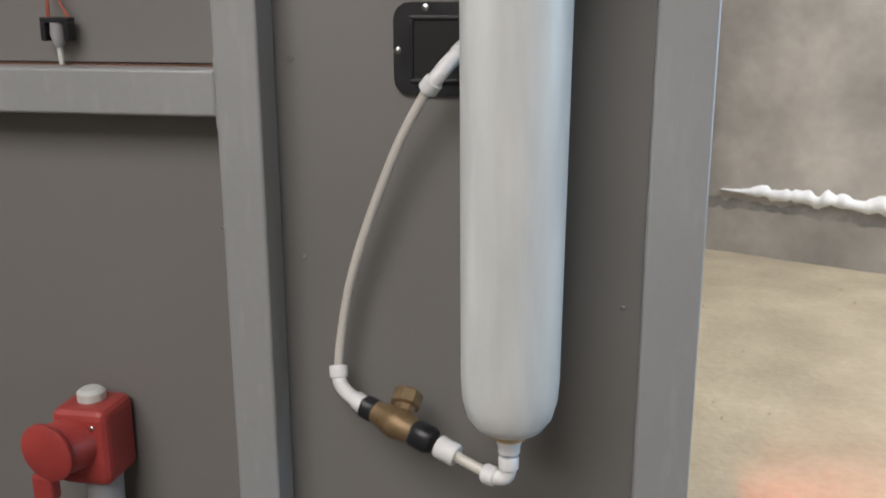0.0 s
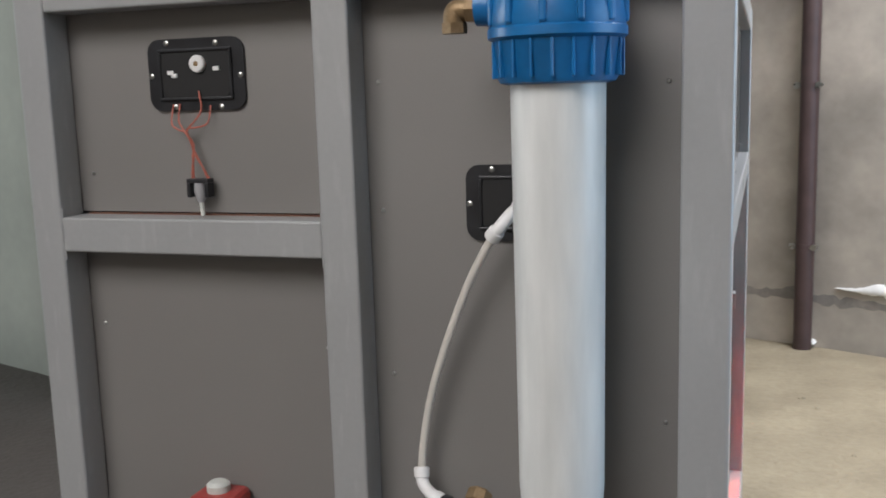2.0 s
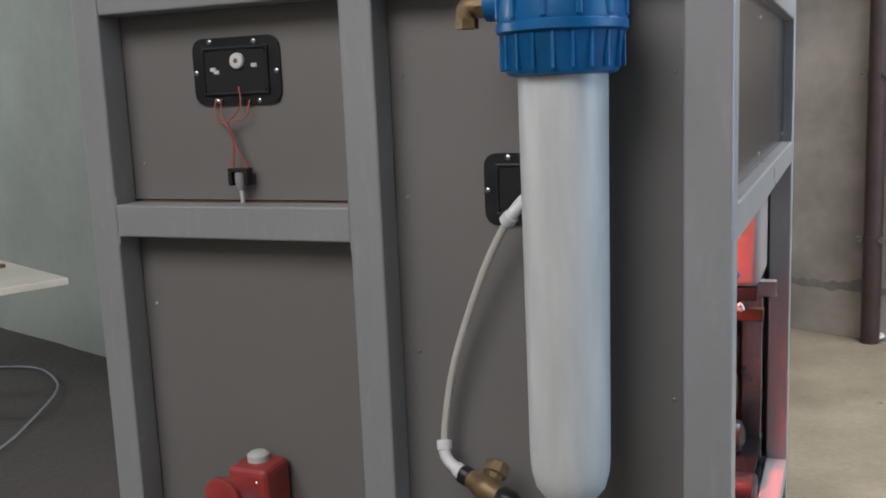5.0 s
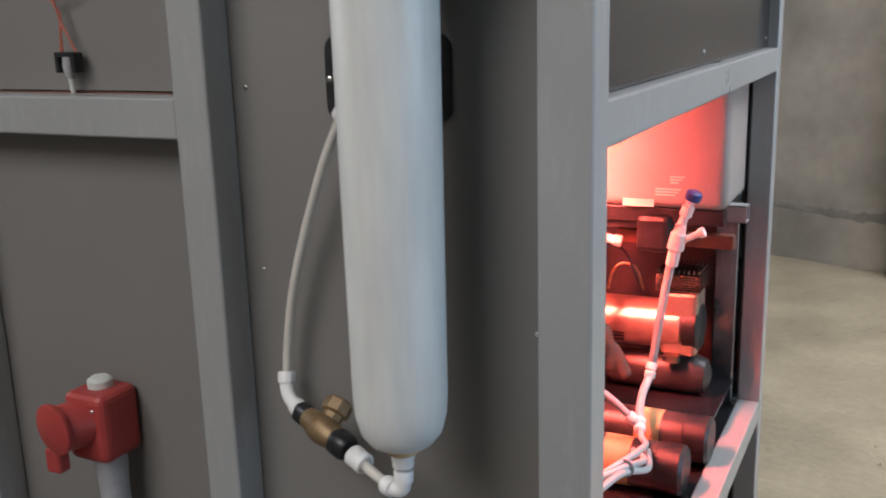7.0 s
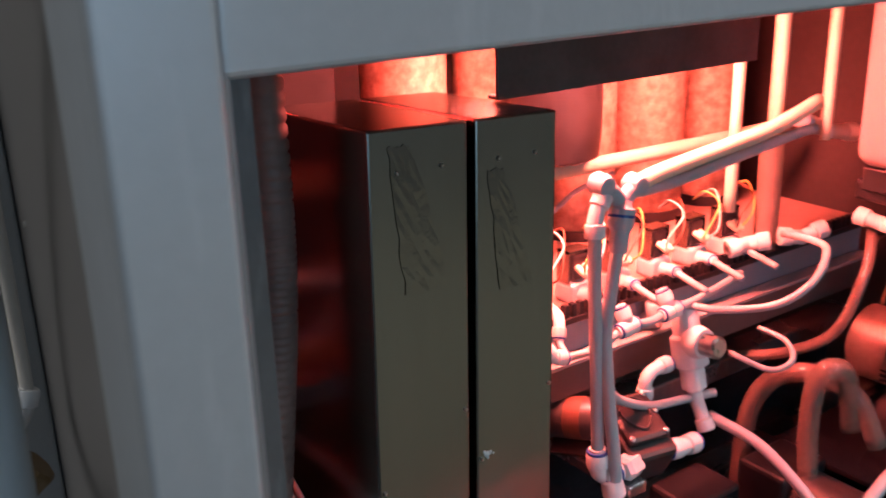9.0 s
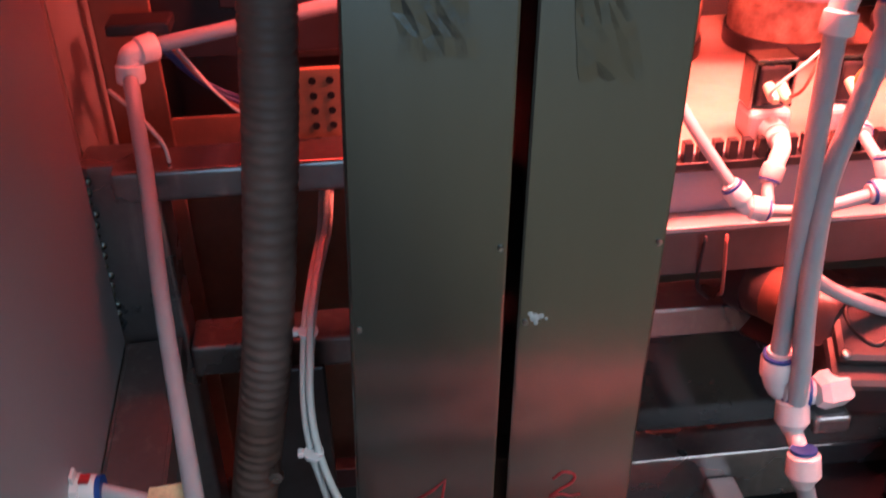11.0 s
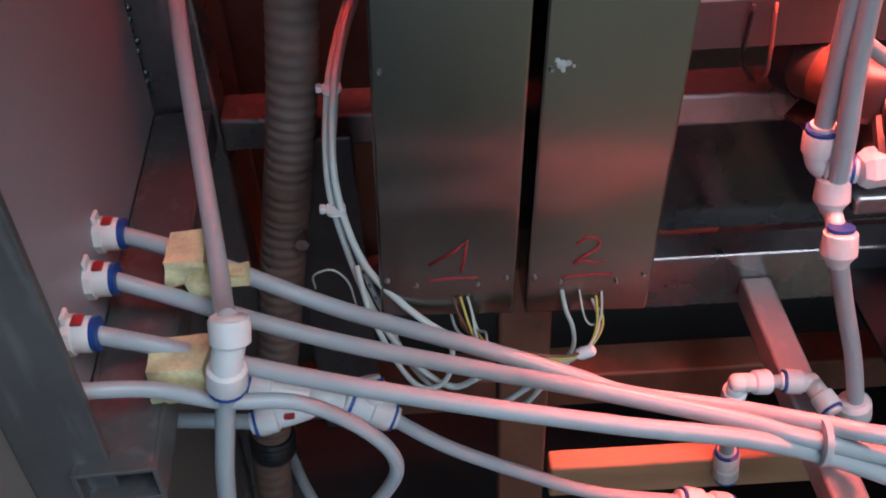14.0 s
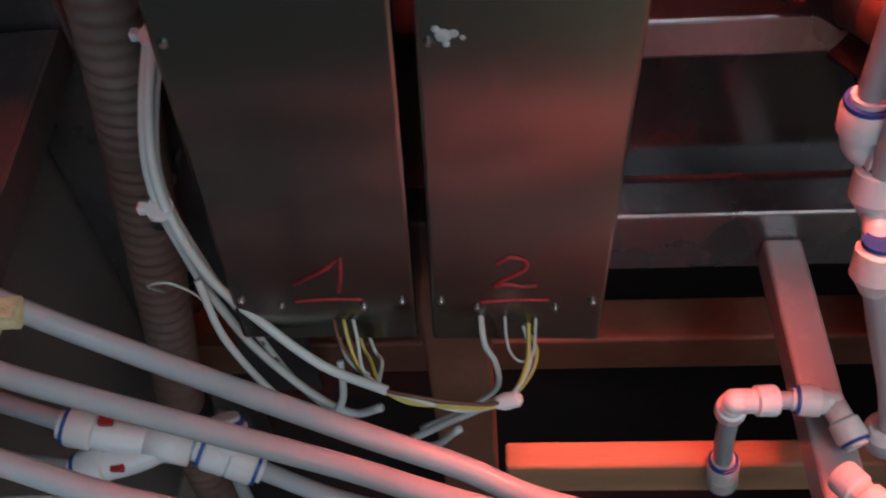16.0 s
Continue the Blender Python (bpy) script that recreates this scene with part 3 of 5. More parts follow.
slab("bracket", FX - 0.055, FX + 0.055, -0.01, 0.0495, 1.49, 1.535, M_BLACK, wf, "black wall bracket", 0.003)
bf = thing("brass_elbow", "worn brass elbow screwed into the blue filter cap", "pipe fitting")
turned("hex", (FX - 0.088, FY, 1.503), (-1, 0, 0), [(0, 0.015), (0.014, 0.015)], M_BRASS, bf, "", 6, False)
sweep("body", [(FX - 0.10, FY, 1.503), (FX - 0.113, FY, 1.503), (FX - 0.117, FY, 1.497), (FX - 0.117, FY, 1.484)], 0.0125, M_BRASS, bf, "", 16, True, 4)
turned("nut", (FX - 0.117, FY, 1.490), (0, 0, -1), [(0, 0.0145), (0.012, 0.0145)], M_BRASS, bf, "", 6, False)
# drain line below the filter
nip = thing("sump_nipple", "clear threaded nipple with a pink seal under the filter", "pipe fitting")
turned("seal", (FX, FY, 0.899), (0, 0, -1), [(0, 0.018), (0.004, 0.019), (0.007, 0.015)], M_OLABEL, nip, "pinkish rubber seal", 24)
turned("thread", (FX, FY, 0.893), (0, 0, -1), [(0, 0.0125), (0.005, 0.013), (0.010, 0.0115), (0.016, 0.0115)], M_WHITE, nip, "", 20)
fitting([(FX, FY, 0.872), (FX, FY, 0.856), (FX - 0.004, FY, 0.848), (FX - 0.014, FY, 0.847), (FX - 0.026, FY + 0.005, 0.848)], 0.0098, "white elbow fitting under the filter sump", clip=False)
water_tube([(FX - 0.024, FY + 0.005, 0.848), (-0.232, -0.053, 0.856), (-0.248, -0.046, 0.861)], 0.0058, "short cream tube between two white fittings", M_TUBE_C)
fitting([(-0.240, -0.048, 0.858), (-0.262, -0.04, 0.864)], 0.0115, "white straight fitting on the brass valve", "straight_fitting", clip=False)
bv = thing("brass_valve", "worn brass valve with black nuts in the drain line", "valve")
v0, v1 = Vector((-0.268, -0.037, 0.866)), Vector((-0.366, -0.004, 0.893))
dv = (v1 - v0).normalized()
turned("nut", v0, dv, [(0, 0.0125), (0.004, 0.0150), (0.022, 0.0150), (0.026, 0.0125)], M_BLACK, bv, "black plastic nut", 16, True, 8, 0.001)
turned("body", v0 + dv * 0.024, dv, [(0, 0.013), (0.008, 0.0155), (0.02, 0.0185), (0.032, 0.0175), (0.042, 0.014), (0.052, 0.0125)], M_BRASS, bv, "", 24)
turned("bonnet", v0 + dv * 0.044 + Vector((0, 0.002, 0.002)), (0.12, 0.75, 0.62), [(0, 0.013), (0.018, 0.0125), (0.020, 0.0175), (0.034, 0.0175), (0.037, 0.015)], M_BRASS, bv, "", 8, False)
turned("nut", v0 + dv * 0.074, dv, [(0, 0.0105), (0.003, 0.0125), (0.016, 0.0125), (0.018, 0.0105)], M_BLACK, bv, "black plastic nut", 16, True, 8, 0.001)
fitting([v0 + dv * 0.090, (-0.372, 0.002, 0.896), (-0.384, 0.012, 0.902), (-0.3885, 0.018, 0.910), (-0.390, 0.022, 0.922)], 0.0098, "white elbow fitting on the brass valve", clip=False)
water_tube([(-0.390, 0.022, 0.918), (-0.386, 0.022, 0.955), (-0.373, 0.020, 1.02), (-0.350, 0.016, 1.09), (-0.317, 0.010, 1.170), (-0.293, 0.004, 1.215), (-0.277, 0.000, 1.240)], 0.0053, "cream-white tube arching from valve to grey panel", M_TUBE_C)
fitting([(-0.281, 0.001, 1.235), (-0.270, -0.003, 1.248), (-0.258, 0.008, 1.264), (-0.246, 0.030, 1.276)], 0.0098, "white elbow fitting in front of the black recess", clip=False)


def rounded_plate(x0, x1, z0, z1, y0, y1, r, bm=None):
    """An upright plate with rounded corners, facing -y."""
    bm = bmesh.new()
    ring = []
    for cx, cz, a in ((x1 - r, z1 - r, 0), (x0 + r, z1 - r, 90), (x0 + r, z0 + r, 180), (x1 - r, z0 + r, 270)):
        for k in range(5):
            w = radians(a + 22.5 * k)
            ring.append((cx + r * math.cos(w), cz + r * math.sin(w)))
    f = [bm.verts.new((x, y0, z)) for x, z in ring]
    b = [bm.verts.new((x, y1, z)) for x, z in ring]
    bm.faces.new(f)
    bm.faces.new(b[::-1])
    n = len(ring)
    for i in range(n):
        bm.faces.new((f[i], f[(i + 1) % n], b[(i + 1) % n], b[i]))
    return bm


def recess_plate(name, label, x0, x1, z0, z1, screws):
    ob = thing(name, label, "socket plate")
    y = 0.050
    part("plate", rounded_plate(x0, x1, z0, z1, y - 0.004, y, 0.018), M_BLACK, ob)
    # flat dark face stands in for the shade inside the recess
    part("recess", rounded_plate(x0 + 0.022, x1 - 0.022, z0 + 0.018, z1 - 0.018, y - 0.0055, y - 0.0042, 0.010), M_DARK, ob)
    for a, b, c2, d2 in ((x0 + 0.018, x1 - 0.018, z0 + 0.014, z0 + 0.018), (x0 + 0.018, x1 - 0.018, z1 - 0.018, z1 - 0.014)):
        slab("rim", a, b, y - 0.0075, y - 0.004, c2, d2, M_BLACK, ob, "", 0.001)
    for a, b in ((x0 + 0.018, x0 + 0.022), (x1 - 0.022, x1 - 0.018)):
        slab("rim", a, b, y - 0.0075, y - 0.004, z0 + 0.018, z1 - 0.018, M_BLACK, ob, "", 0.001)
    for p in screws:
        screw(ob, (p[0], y - 0.004, p[1]), (0, -1, 0), 0.004)
    return ob


sp = recess_plate("socket_plate", "black rounded socket plate with a white nut and red wires", -0.785, -0.634, 1.399, 1.497,
                  [(-0.753, 1.491), (-0.676, 1.489), (-0.78, 1.447), (-0.64, 1.445), (-0.745, 1.404), (-0.672, 1.403)])
nut = turned("nut", (-0.704, 0.045, 1.462), (0, -1, 0), [(0, 0.012), (0.005, 0.0118), (0.0065, 0.010), (0.0066, 0.005)], M_WHITE, sp, "white plastic nut", 12)
turned("bore", (-0.704, 0.0384, 1.462), (0, -1, 0), [(0, 0.0036), (0.0006, 0.0036)], M_BRASS, nut, "dark bore", 12)
for x, z in ((-0.748, 1.451), (-0.676, 1.455), (-0.742, 1.447)):
    slab("contact", x - 0.0045, x + 0.0045, 0.042, 0.0446, z - 0.0028, z + 0.0028, M_WHITE, sp, "", 0.0005)
hp = recess_plate("recess_plate", "black rounded recess plate with a pale yellow label", -0.326, -0.170, 1.225, 1.322,
                  [(-0.291, 1.316), (-0.321, 1.272), (-0.186, 1.270), (-0.220, 1.229), (-0.21, 1.316)])
slab("label", -0.243, -0.206, 0.0425, 0.0445, 1.247, 1.259, M_LABEL, hp, "pale yellow blank label", 0.0)
slab("label_bar", -0.236, -0.214, 0.0420, 0.0424, 1.251, 1.255, M_GREYPLASTIC, hp, "", 0.0)

# red wires and their plug
for pts in (((-0.747, 0.044, 1.408), (-0.747, 0.036, 1.382), (-0.735, 0.034, 1.373), (-0.7255, 0.033, 1.370), (-0.7165, 0.033, 1.356), (-0.7140, 0.034, 1.336), (-0.7175, 0.034, 1.322), (-0.7195, 0.034, 1.304)),
            ((-0.737, 0.044, 1.408), (-0.736, 0.037, 1.386), (-0.729, 0.035, 1.374), (-0.7225, 0.035, 1.366), (-0.7135, 0.035, 1.352), (-0.7160, 0.034, 1.337), (-0.7160, 0.034, 1.324), (-0.7170, 0.035, 1.304)),
            ((-0.688, 0.044, 1.405), (-0.690, 0.036, 1.382), (-0.706, 0.034, 1.376), (-0.7215, 0.034, 1.374), (-0.7190, 0.034, 1.360), (-0.7125, 0.034, 1.344), (-0.7040, 0.034, 1.327), (-0.6935, 0.034, 1.304)),
            ((-0.703, 0.040, 1.425), (-0.699, 0.037, 1.400), (-0.709, 0.036, 1.386), (-0.7235, 0.036, 1.371), (-0.7175, 0.036, 1.354), (-0.7115, 0.034, 1.338), (-0.7015, 0.034, 1.322), (-0.6915, 0.035, 1.304))):
    wire(pts, 0.0013, M_REDWIRE, "thin red wire hanging from the socket plate")
cn = thing("wire_connector", "small black plug connector on red wires", "connector")
slab("cage", -0.724, -0.690, 0.026, 0.042, 1.300, 1.306, M_BLACK, cn, "", 0.001)
slab("cage_side", -0.724, -0.718, 0.026, 0.042, 1.280, 1.300, M_BLACK, cn, "", 0.001)
slab("cage_side", -0.696, -0.690, 0.026, 0.042, 1.280, 1.300, M_BLACK, cn, "", 0.001)
turned("plug", (-0.707, 0.034, 1.300), (0, 0, -1), [(0, 0.008), (0.012, 0.009), (0.024, 0.006), (0.027, 0.004)], M_GREYPLASTIC, cn, "", 12)
turned("cable_tail", (-0.707, 0.034, 1.274), (0.06, 0, -1), [(0, 0.0035), (0.020, 0.003)], M_CABLE, cn, "", 8)

# red mains socket on the lower panel
rs = thing("mains_socket", "red industrial mains socket with a round flap lid", "power socket")
part("body", box_bm(-0.735, -0.663, -0.022, 0.049, 0.760, 0.858, 0.012, 3), M_RED, rs)
screw(rs, (-0.680, -0.022, 0.838), (0, -1, 0), 0.003)
turned("barrel", (-0.702, 0.0, 0.815), (-0.38, -0.92, 0.0), [(0, 0.033), (0.045, 0.032), (0.05, 0.030)], M_RED, rs, "", 32)
turned("lid", (-0.720, -0.046, 0.818), (-0.16, -0.97, -0.06), [(0, 0.034), (0.003, 0.036), (0.008, 0.036), (0.011, 0.031)], M_RED, rs, "round red flap lid", 40)
slab("latch", -0.748, -0.722, -0.05, -0.03, 0.750, 0.785, M_RED, rs, "", 0.004)
turned("gland", (-0.700, 0.016, 0.856), (0, 0, 1), [(0, 0.017), (0.012, 0.017), (0.016, 0.012)], M_CABLE, rs, "white cable gland", 20)
turned("sleeve", (-0.690, 0.01, 0.764), (0.03, 0, -1), [(0, 0.023), (0.06, 0.020), (0.3, 0.019)], M_GREYPLASTIC, rs, "grey cable sleeve", 20)

# ---- inside the machine: the two driver boxes ----
def driver_box(y0, y1, digit, mark_y, label):
    ob = thing("driver_box", label, "metal box", "numbered steel boxes")
    part("cover", box_bm(-0.19, 0.0, y0, y1, 0, 0.515, 0.0022, 2), M_STEEL, ob, "brushed stainless cover")
    w = y1 - y0
    for fy, z in ((0.27, 0.479), (0.72, 0.480), (0.95, 0.255), (0.93, 0.035), (0.27, 0.030), (0.72, 0.030), (0.06, 0.035), (0.06, 0.20)):
        screw(ob, (0.0, y0 + fy * w, z), (1, 0, 0), 0.0019)
    x = 0.0001
    if digit == "1":
        pts = [(x, mark_y - 0.017, 0.048), (x, mark_y + 0.002, 0.061), (x, mark_y + 0.010, 0.070), (x, mark_y + 0.008, 0.052), (x, mark_y + 0.006, 0.042)]
        sweep("marker_digit", pts, 0.0011, M_MARK, ob, "red hand-drawn digit 1", 6, False)
    else:
        pts = [(x, mark_y - 0.010, 0.064), (x, mark_y - 0.003, 0.070), (x, mark_y + 0.005, 0.067), (x, mark_y + 0.004, 0.060), (x, mark_y - 0.006, 0.052), (x, mark_y - 0.011, 0.047), (x, mark_y - 0.004, 0.049), (x, mark_y + 0.004, 0.047), (x, mark_y + 0.011, 0.048)]
        sweep("marker_digit", pts, 0.0011, M_MARK, ob, "red hand-drawn digit 2", 6)
    sweep("marker_line", [(x, mark_y - 0.018, 0.034), (x, mark_y, 0.036), (x, mark_y + 0.018, 0.036)], 0.001, M_MARK, ob, "red underline", 6)
    return ob


def tape(parent, y0, y1, z0, z1, seed):
    rng = random.Random(seed)
    n, m = 7, 10
    verts, faces = [], []
    for j in range(m + 1):
        for i in range(n + 1):
            t = j / m
            yy = y0 + (y1 - y0) * (i / n) * (0.45 + 0.55 * t ** 0.7) + 0.014 * t + 0.004 * noise.noise((j * 0.6, i * 0.1, seed))
            verts.append((0.0006 + 0.0005 * rng.random() * (0.3 + t), yy, z1 + (z0 - z1) * t + 0.006 * noise.noise((i * 0.7, j * 0.2, seed))))
    for j in range(m):
        for i in range(n):
            a = j * (n + 1) + i
            faces.append((a, a + 1, a + n + 2, a + n + 1))
    mesh_ob("tape", verts, faces, M_TAPE, parent, "crumpled clear tape", False)


BOXM = Matrix.Translation((-0.256, 0.254, 0.594)) @ pose(0, 0, 0, -2.3, -2.2, 0)
bx1 = driver_box(0.0, 0.0975, "1", 0.052, "brushed stainless box marked with a red hand-drawn 1")
bx2 = driver_box(0.1055, 0.196, "2", 0.149, "brushed stainless box marked with a red hand-drawn 2")
tape(bx1, 0.018, 0.062, 0.375, 0.50, 3)
tape(bx2, 0.118, 0.155, 0.36, 0.47, 7)
for dy, dz, r in ((0, 0, 0.0035), (0.004, 0.001, 0.0022), (-0.003, 0.003, 0.0018), (0.0075, -0.001, 0.0012), (0.001, -0.004, 0.0016)):
    turned("smear", (0.0002, 0.117 + dy, 0.203 + dz), (1, 0, 0), [(0, r), (0.0006, r * 0.7)], M_SMEAR, bx2, "whitish glue smear", 7)
bx1.matrix_basis = bx2.matrix_basis = BOXM

# corrugated hose
hz = thing("corrugated_hose", "brown corrugated hose hanging beside the steel boxes", "hose")
hp_pts = [(-0.37, 0.232, 1.21), (-0.365, 0.231, 1.05), (-0.36, 0.226, 0.96), (-0.36, 0.216, 0.86), (-0.36, 0.198, 0.72), (-0.36, 0.176, 0.60), (-0.36, 0.150, 0.46), (-0.36, 0.120, 0.30), (-0.36, 0.110, 0.10)]
sweep("jacket", hp_pts, 0.0185, M_HOSE, hz, "", 18, True, 52, lambda t: 0.0188 + (0.0003 if int(t * 416) % 4 else -0.0019))
turned("cuff", (-0.36, 0.128, 0.345), (0.0, -0.13, -1), [(0, 0.021), (0.004, 0.023), (0.008, 0.021), (0.012, 0.023), (0.016, 0.021), (0.020, 0.023), (0.03, 0.022)], M_BLACK, hz, "black ribbed cuff", 24)

# white cables with ties
cab = "white cable tied in a bundle beside the steel boxes"
wire([(-0.58, 0.250, 0.775), (-0.50, 0.247, 0.768), (-0.448, 0.245, 0.762), (-0.39, 0.238, 0.757), (-0.335, 0.232, 0.742), (-0.285, 0.230, 0.70), (-0.266, 0.243, 0.645), (-0.256, 0.268, 0.610), (-0.240, 0.300, 0.590), (-0.228, 0.335, 0.583)], 0.0028, M_CABLE, cab, "cable", "white cables")
wire([(-0.58, 0.245, 0.770), (-0.50, 0.242, 0.763), (-0.450, 0.240, 0.757), (-0.392, 0.233, 0.752), (-0.339, 0.227, 0.738), (-0.288, 0.225, 0.696), (-0.272, 0.235, 0.640), (-0.266, 0.246, 0.60), (-0.262, 0.258, 0.570), (-0.256, 0.282, 0.534), (-0.25, 0.305, 0.520), (-0.245, 0.325, 0.535)], 0.0026, M_CABLE, cab, "cable", "white cables")
wire([(-0.58, 0.254, 0.768), (-0.50, 0.250, 0.761), (-0.452, 0.247, 0.754), (-0.394, 0.239, 0.750), (-0.343, 0.233, 0.736), (-0.291, 0.229, 0.694), (-0.275, 0.240, 0.640), (-0.270, 0.254, 0.59), (-0.262, 0.275, 0.53), (-0.250, 0.312, 0.498), (-0.235, 0.350, 0.505), (-0.225, 0.372, 0.545)], 0.0022, M_CABLE, cab, "cable", "white cables")
marks = smooth_path([(-0.452, 0.247, 0.754), (-0.394, 0.239, 0.750), (-0.343, 0.233, 0.736), (-0.291, 0.229, 0.694), (-0.275, 0.240, 0.640), (-0.270, 0.254, 0.59), (-0.262, 0.275, 0.53)], 8)
mk = thing("cable_print", "small grey printed bars along a white cable", "print")
for k in range(8, len(marks) - 1, 2):
    m0, m1 = marks[k], marks[k] + (marks[k + 1] - marks[k]) * 0.5
    sweep("bar", [m0 + Vector((0.0016, 0, 0)), m1 + Vector((0.0016, 0, 0))], 0.0010, M_PRINT, mk, "", 6, False)
for p in ((-0.277, 0.229, 0.681), (-0.339, 0.230, 0.740)):
    ct = thing("cable_tie", "white plastic tie round the cables", "cable tie", "cable ties")
    turned("band", Vector(p) - Vector((0, 0, 0.002)), (0.1, 0, 1), [(0, 0.0072), (0.003, 0.0072)], M_WHITE, ct, "", 14)
    slab("head", p[0] - 0.003, p[0] + 0.003, p[1] - 0.011, p[1] - 0.0068, p[2] - 0.0025, p[2] + 0.0025, M_WHITE, ct, "", 0.001)
for i, (m, dz) in enumerate(((M_YWIRE, 0), (M_CABLE, 0.003), (M_BWIRE, 0.005), (M_YWIRE, -0.003))):
    wire([(-0.228, 0.333, 0.583), (-0.224, 0.348, 0.579 + dz), (-0.222, 0.375, 0.574 + dz * (-1) ** i), (-0.222, 0.398, 0.580 + dz * 0.4), (-0.238 - 0.003 * i, 0.410 + 0.002 * i, 0.590), (-0.262 - 0.004 * i, 0.412 - 0.006 * i, 0.606)], 0.0012, m, "thin coloured wire under the steel boxes")
for i, m in enumerate((M_CABLE, M_BWIRE, M_YWIRE, M_CABLE)):
    wire([(-0.275, 0.305 + 0.004 * i, 0.605), (-0.262, 0.306 + 0.006 * i, 0.585 - 0.004 * i), (-0.250, 0.312 + 0.006 * i, 0.578), (-0.232, 0.330, 0.583)], 0.0011, m, "thin coloured wire under the steel boxes")
wire([(-0.224, 0.398, 0.579), (-0.23, 0.385, 0.560), (-0.235, 0.365, 0.535), (-0.24, 0.34, 0.505)], 0.0024, M_CABLE, "thin white cable under the steel boxes")
wire([(-0.262, 0.386, 0.612), (-0.245, 0.388, 0.602), (-0.243, 0.393, 0.588), (-0.241, 0.395, 0.572), (-0.243, 0.392, 0.556), (-0.246, 0.383, 0.539), (-0.249, 0.369, 0.520), (-0.25, 0.345, 0.500)], 0.0017, M_CABLE, "thin white cable under the steel boxes")
for i, m in enumerate((M_BWIRE, M_YWIRE, M_CABLE)):
    wire([(-0.264, 0.306 + 0.005 * i, 0.612), (-0.248, 0.310 + 0.005 * i, 0.604), (-0.243 + 0.003 * i, 0.316 + 0.003 * i, 0.592), (-0.240, 0.321 + 0.002 * i, 0.579), (-0.234, 0.331, 0.577)], 0.0010, m, "thin coloured wire under the steel boxes")
wire([(-0.262, 0.399, 0.612), (-0.246, 0.400, 0.602), (-0.243, 0.403, 0.592), (-0.242, 0.408, 0.588), (-0.244, 0.414, 0.594), (-0.262, 0.416, 0.612)], 0.0008, M_CABLE, "thin pale wire looped under the steel box")
wire([(-0.262, 0.240, 0.640), (-0.250, 0.247, 0.605), (-0.245, 0.262, 0.560), (-0.243, 0.277, 0.532), (-0.243, 0.292, 0.529), (-0.246, 0.303, 0.543), (-0.252, 0.306, 0.575)], 0.0022, M_CABLE, "white cable looping below the steel box", "cable", "white cables")
wire([(-0.285, 0.205, 0.60), (-0.268, 0.208, 0.628), (-0.264, 0.222, 0.636), (-0.268, 0.232, 0.62), (-0.275, 0.235, 0.59)], 0.0008, M_CABLE, "thin pale wire arched beside the cables")
jn = tagged(turned("wire_joint", (-0.2225, 0.394, 0.578), (0, 1, 0.35), [(0, 0.0035), (0.004, 0.0048), (0.012, 0.0042), (0.014, 0.002)], M_WHITE), "white tape joint on thin wires", "wire joint")

# ---- tubes from the inner face of the grey panel ----
for x, y, z in ((-0.246, 0.0117, 0.694), (-0.206, 0.0139, 0.690), (-0.150, 0.0170, 0.698)):
    bk = thing("bulkhead_fitting", "white push-in fitting through the panel with red and blue clips", "pipe fitting", "bulkhead fittings")
    turned("flange", (x, y + 0.0638, z), (0, 1, 0), [(0, 0.0125), (0.005, 0.0125), (0.006, 0.0105)], M_WHITE, bk, "", 8, False)
    turned("body", (x, y + 0.0675, z), (0, 1, 0), [(0, 0.0105), (0.010, 0.011), (0.0115, 0.010)], M_WHITE, bk, "", 20)
    turned("clip", (x, y + 0.079, z), (0, 1, 0), [(0, 0.0102), (0.0036, 0.0104), (0.0038, 0.008)], M_CLIP, bk, "blue lock clip", 20)
    slab("tab", x - 0.005, x + 0.004, y + 0.069, y + 0.076, z + 0.0100, z + 0.0120, M_MARK, bk, "red tab", 0.001)
    slab("scrap", x - 0.006, x + 0.004, y + 0.0640, y + 0.067, z + 0.008, z + 0.017, M_WHITE, bk, "torn white paper", 0.001)
run = "milky plastic water tube fanning out from the panel fittings"
water_tube([(-0.246, 0.090, 0.694), (-0.238, 0.128, 0.684), (-0.221, 0.172, 0.674), (-0.205, 0.235, 0.652), (-0.176, 0.325, 0.638), (-0.163, 0.378, 0.624), (-0.150, 0.412, 0.618), (-0.128, 0.476, 0.623), (-0.108, 0.521, 0.629), (-0.095, 0.560, 0.630), (-0.105, 0.66, 0.60), (-0.135, 0.75, 0.568), (-0.154, 0.813, 0.562)], 0.0058, run)
water_tube([(-0.206, 0.092, 0.690), (-0.202, 0.128, 0.676), (-0.189, 0.174, 0.666), (-0.178, 0.236, 0.649), (-0.157, 0.324, 0.639), (-0.140, 0.374, 0.640), (-0.115, 0.472, 0.629), (-0.100, 0.516, 0.624), (-0.10, 0.63, 0.585), (-0.15, 0.75, 0.54)], 0.0058, run)
water_tube([(-0.150, 0.095, 0.698), (-0.157, 0.130, 0.677), (-0.147, 0.180, 0.667), (-0.130, 0.241, 0.663), (-0.118, 0.322, 0.650), (-0.108, 0.403, 0.638), (-0.102, 0.468, 0.629), (-0.097, 0.519, 0.615), (-0.09, 0.62, 0.575), (-0.13, 0.78, 0.53)], 0.0058, run)
tagged(turned("cable_tie", (-0.102, 0.517, 0.621), (0.05, 1, -0.1), [(0, 0.0150), (0.004, 0.0150)], M_TUBE), "milky plastic tie round three tubes", "cable tie", "cable ties")
# foam pieces clipped on the tubes


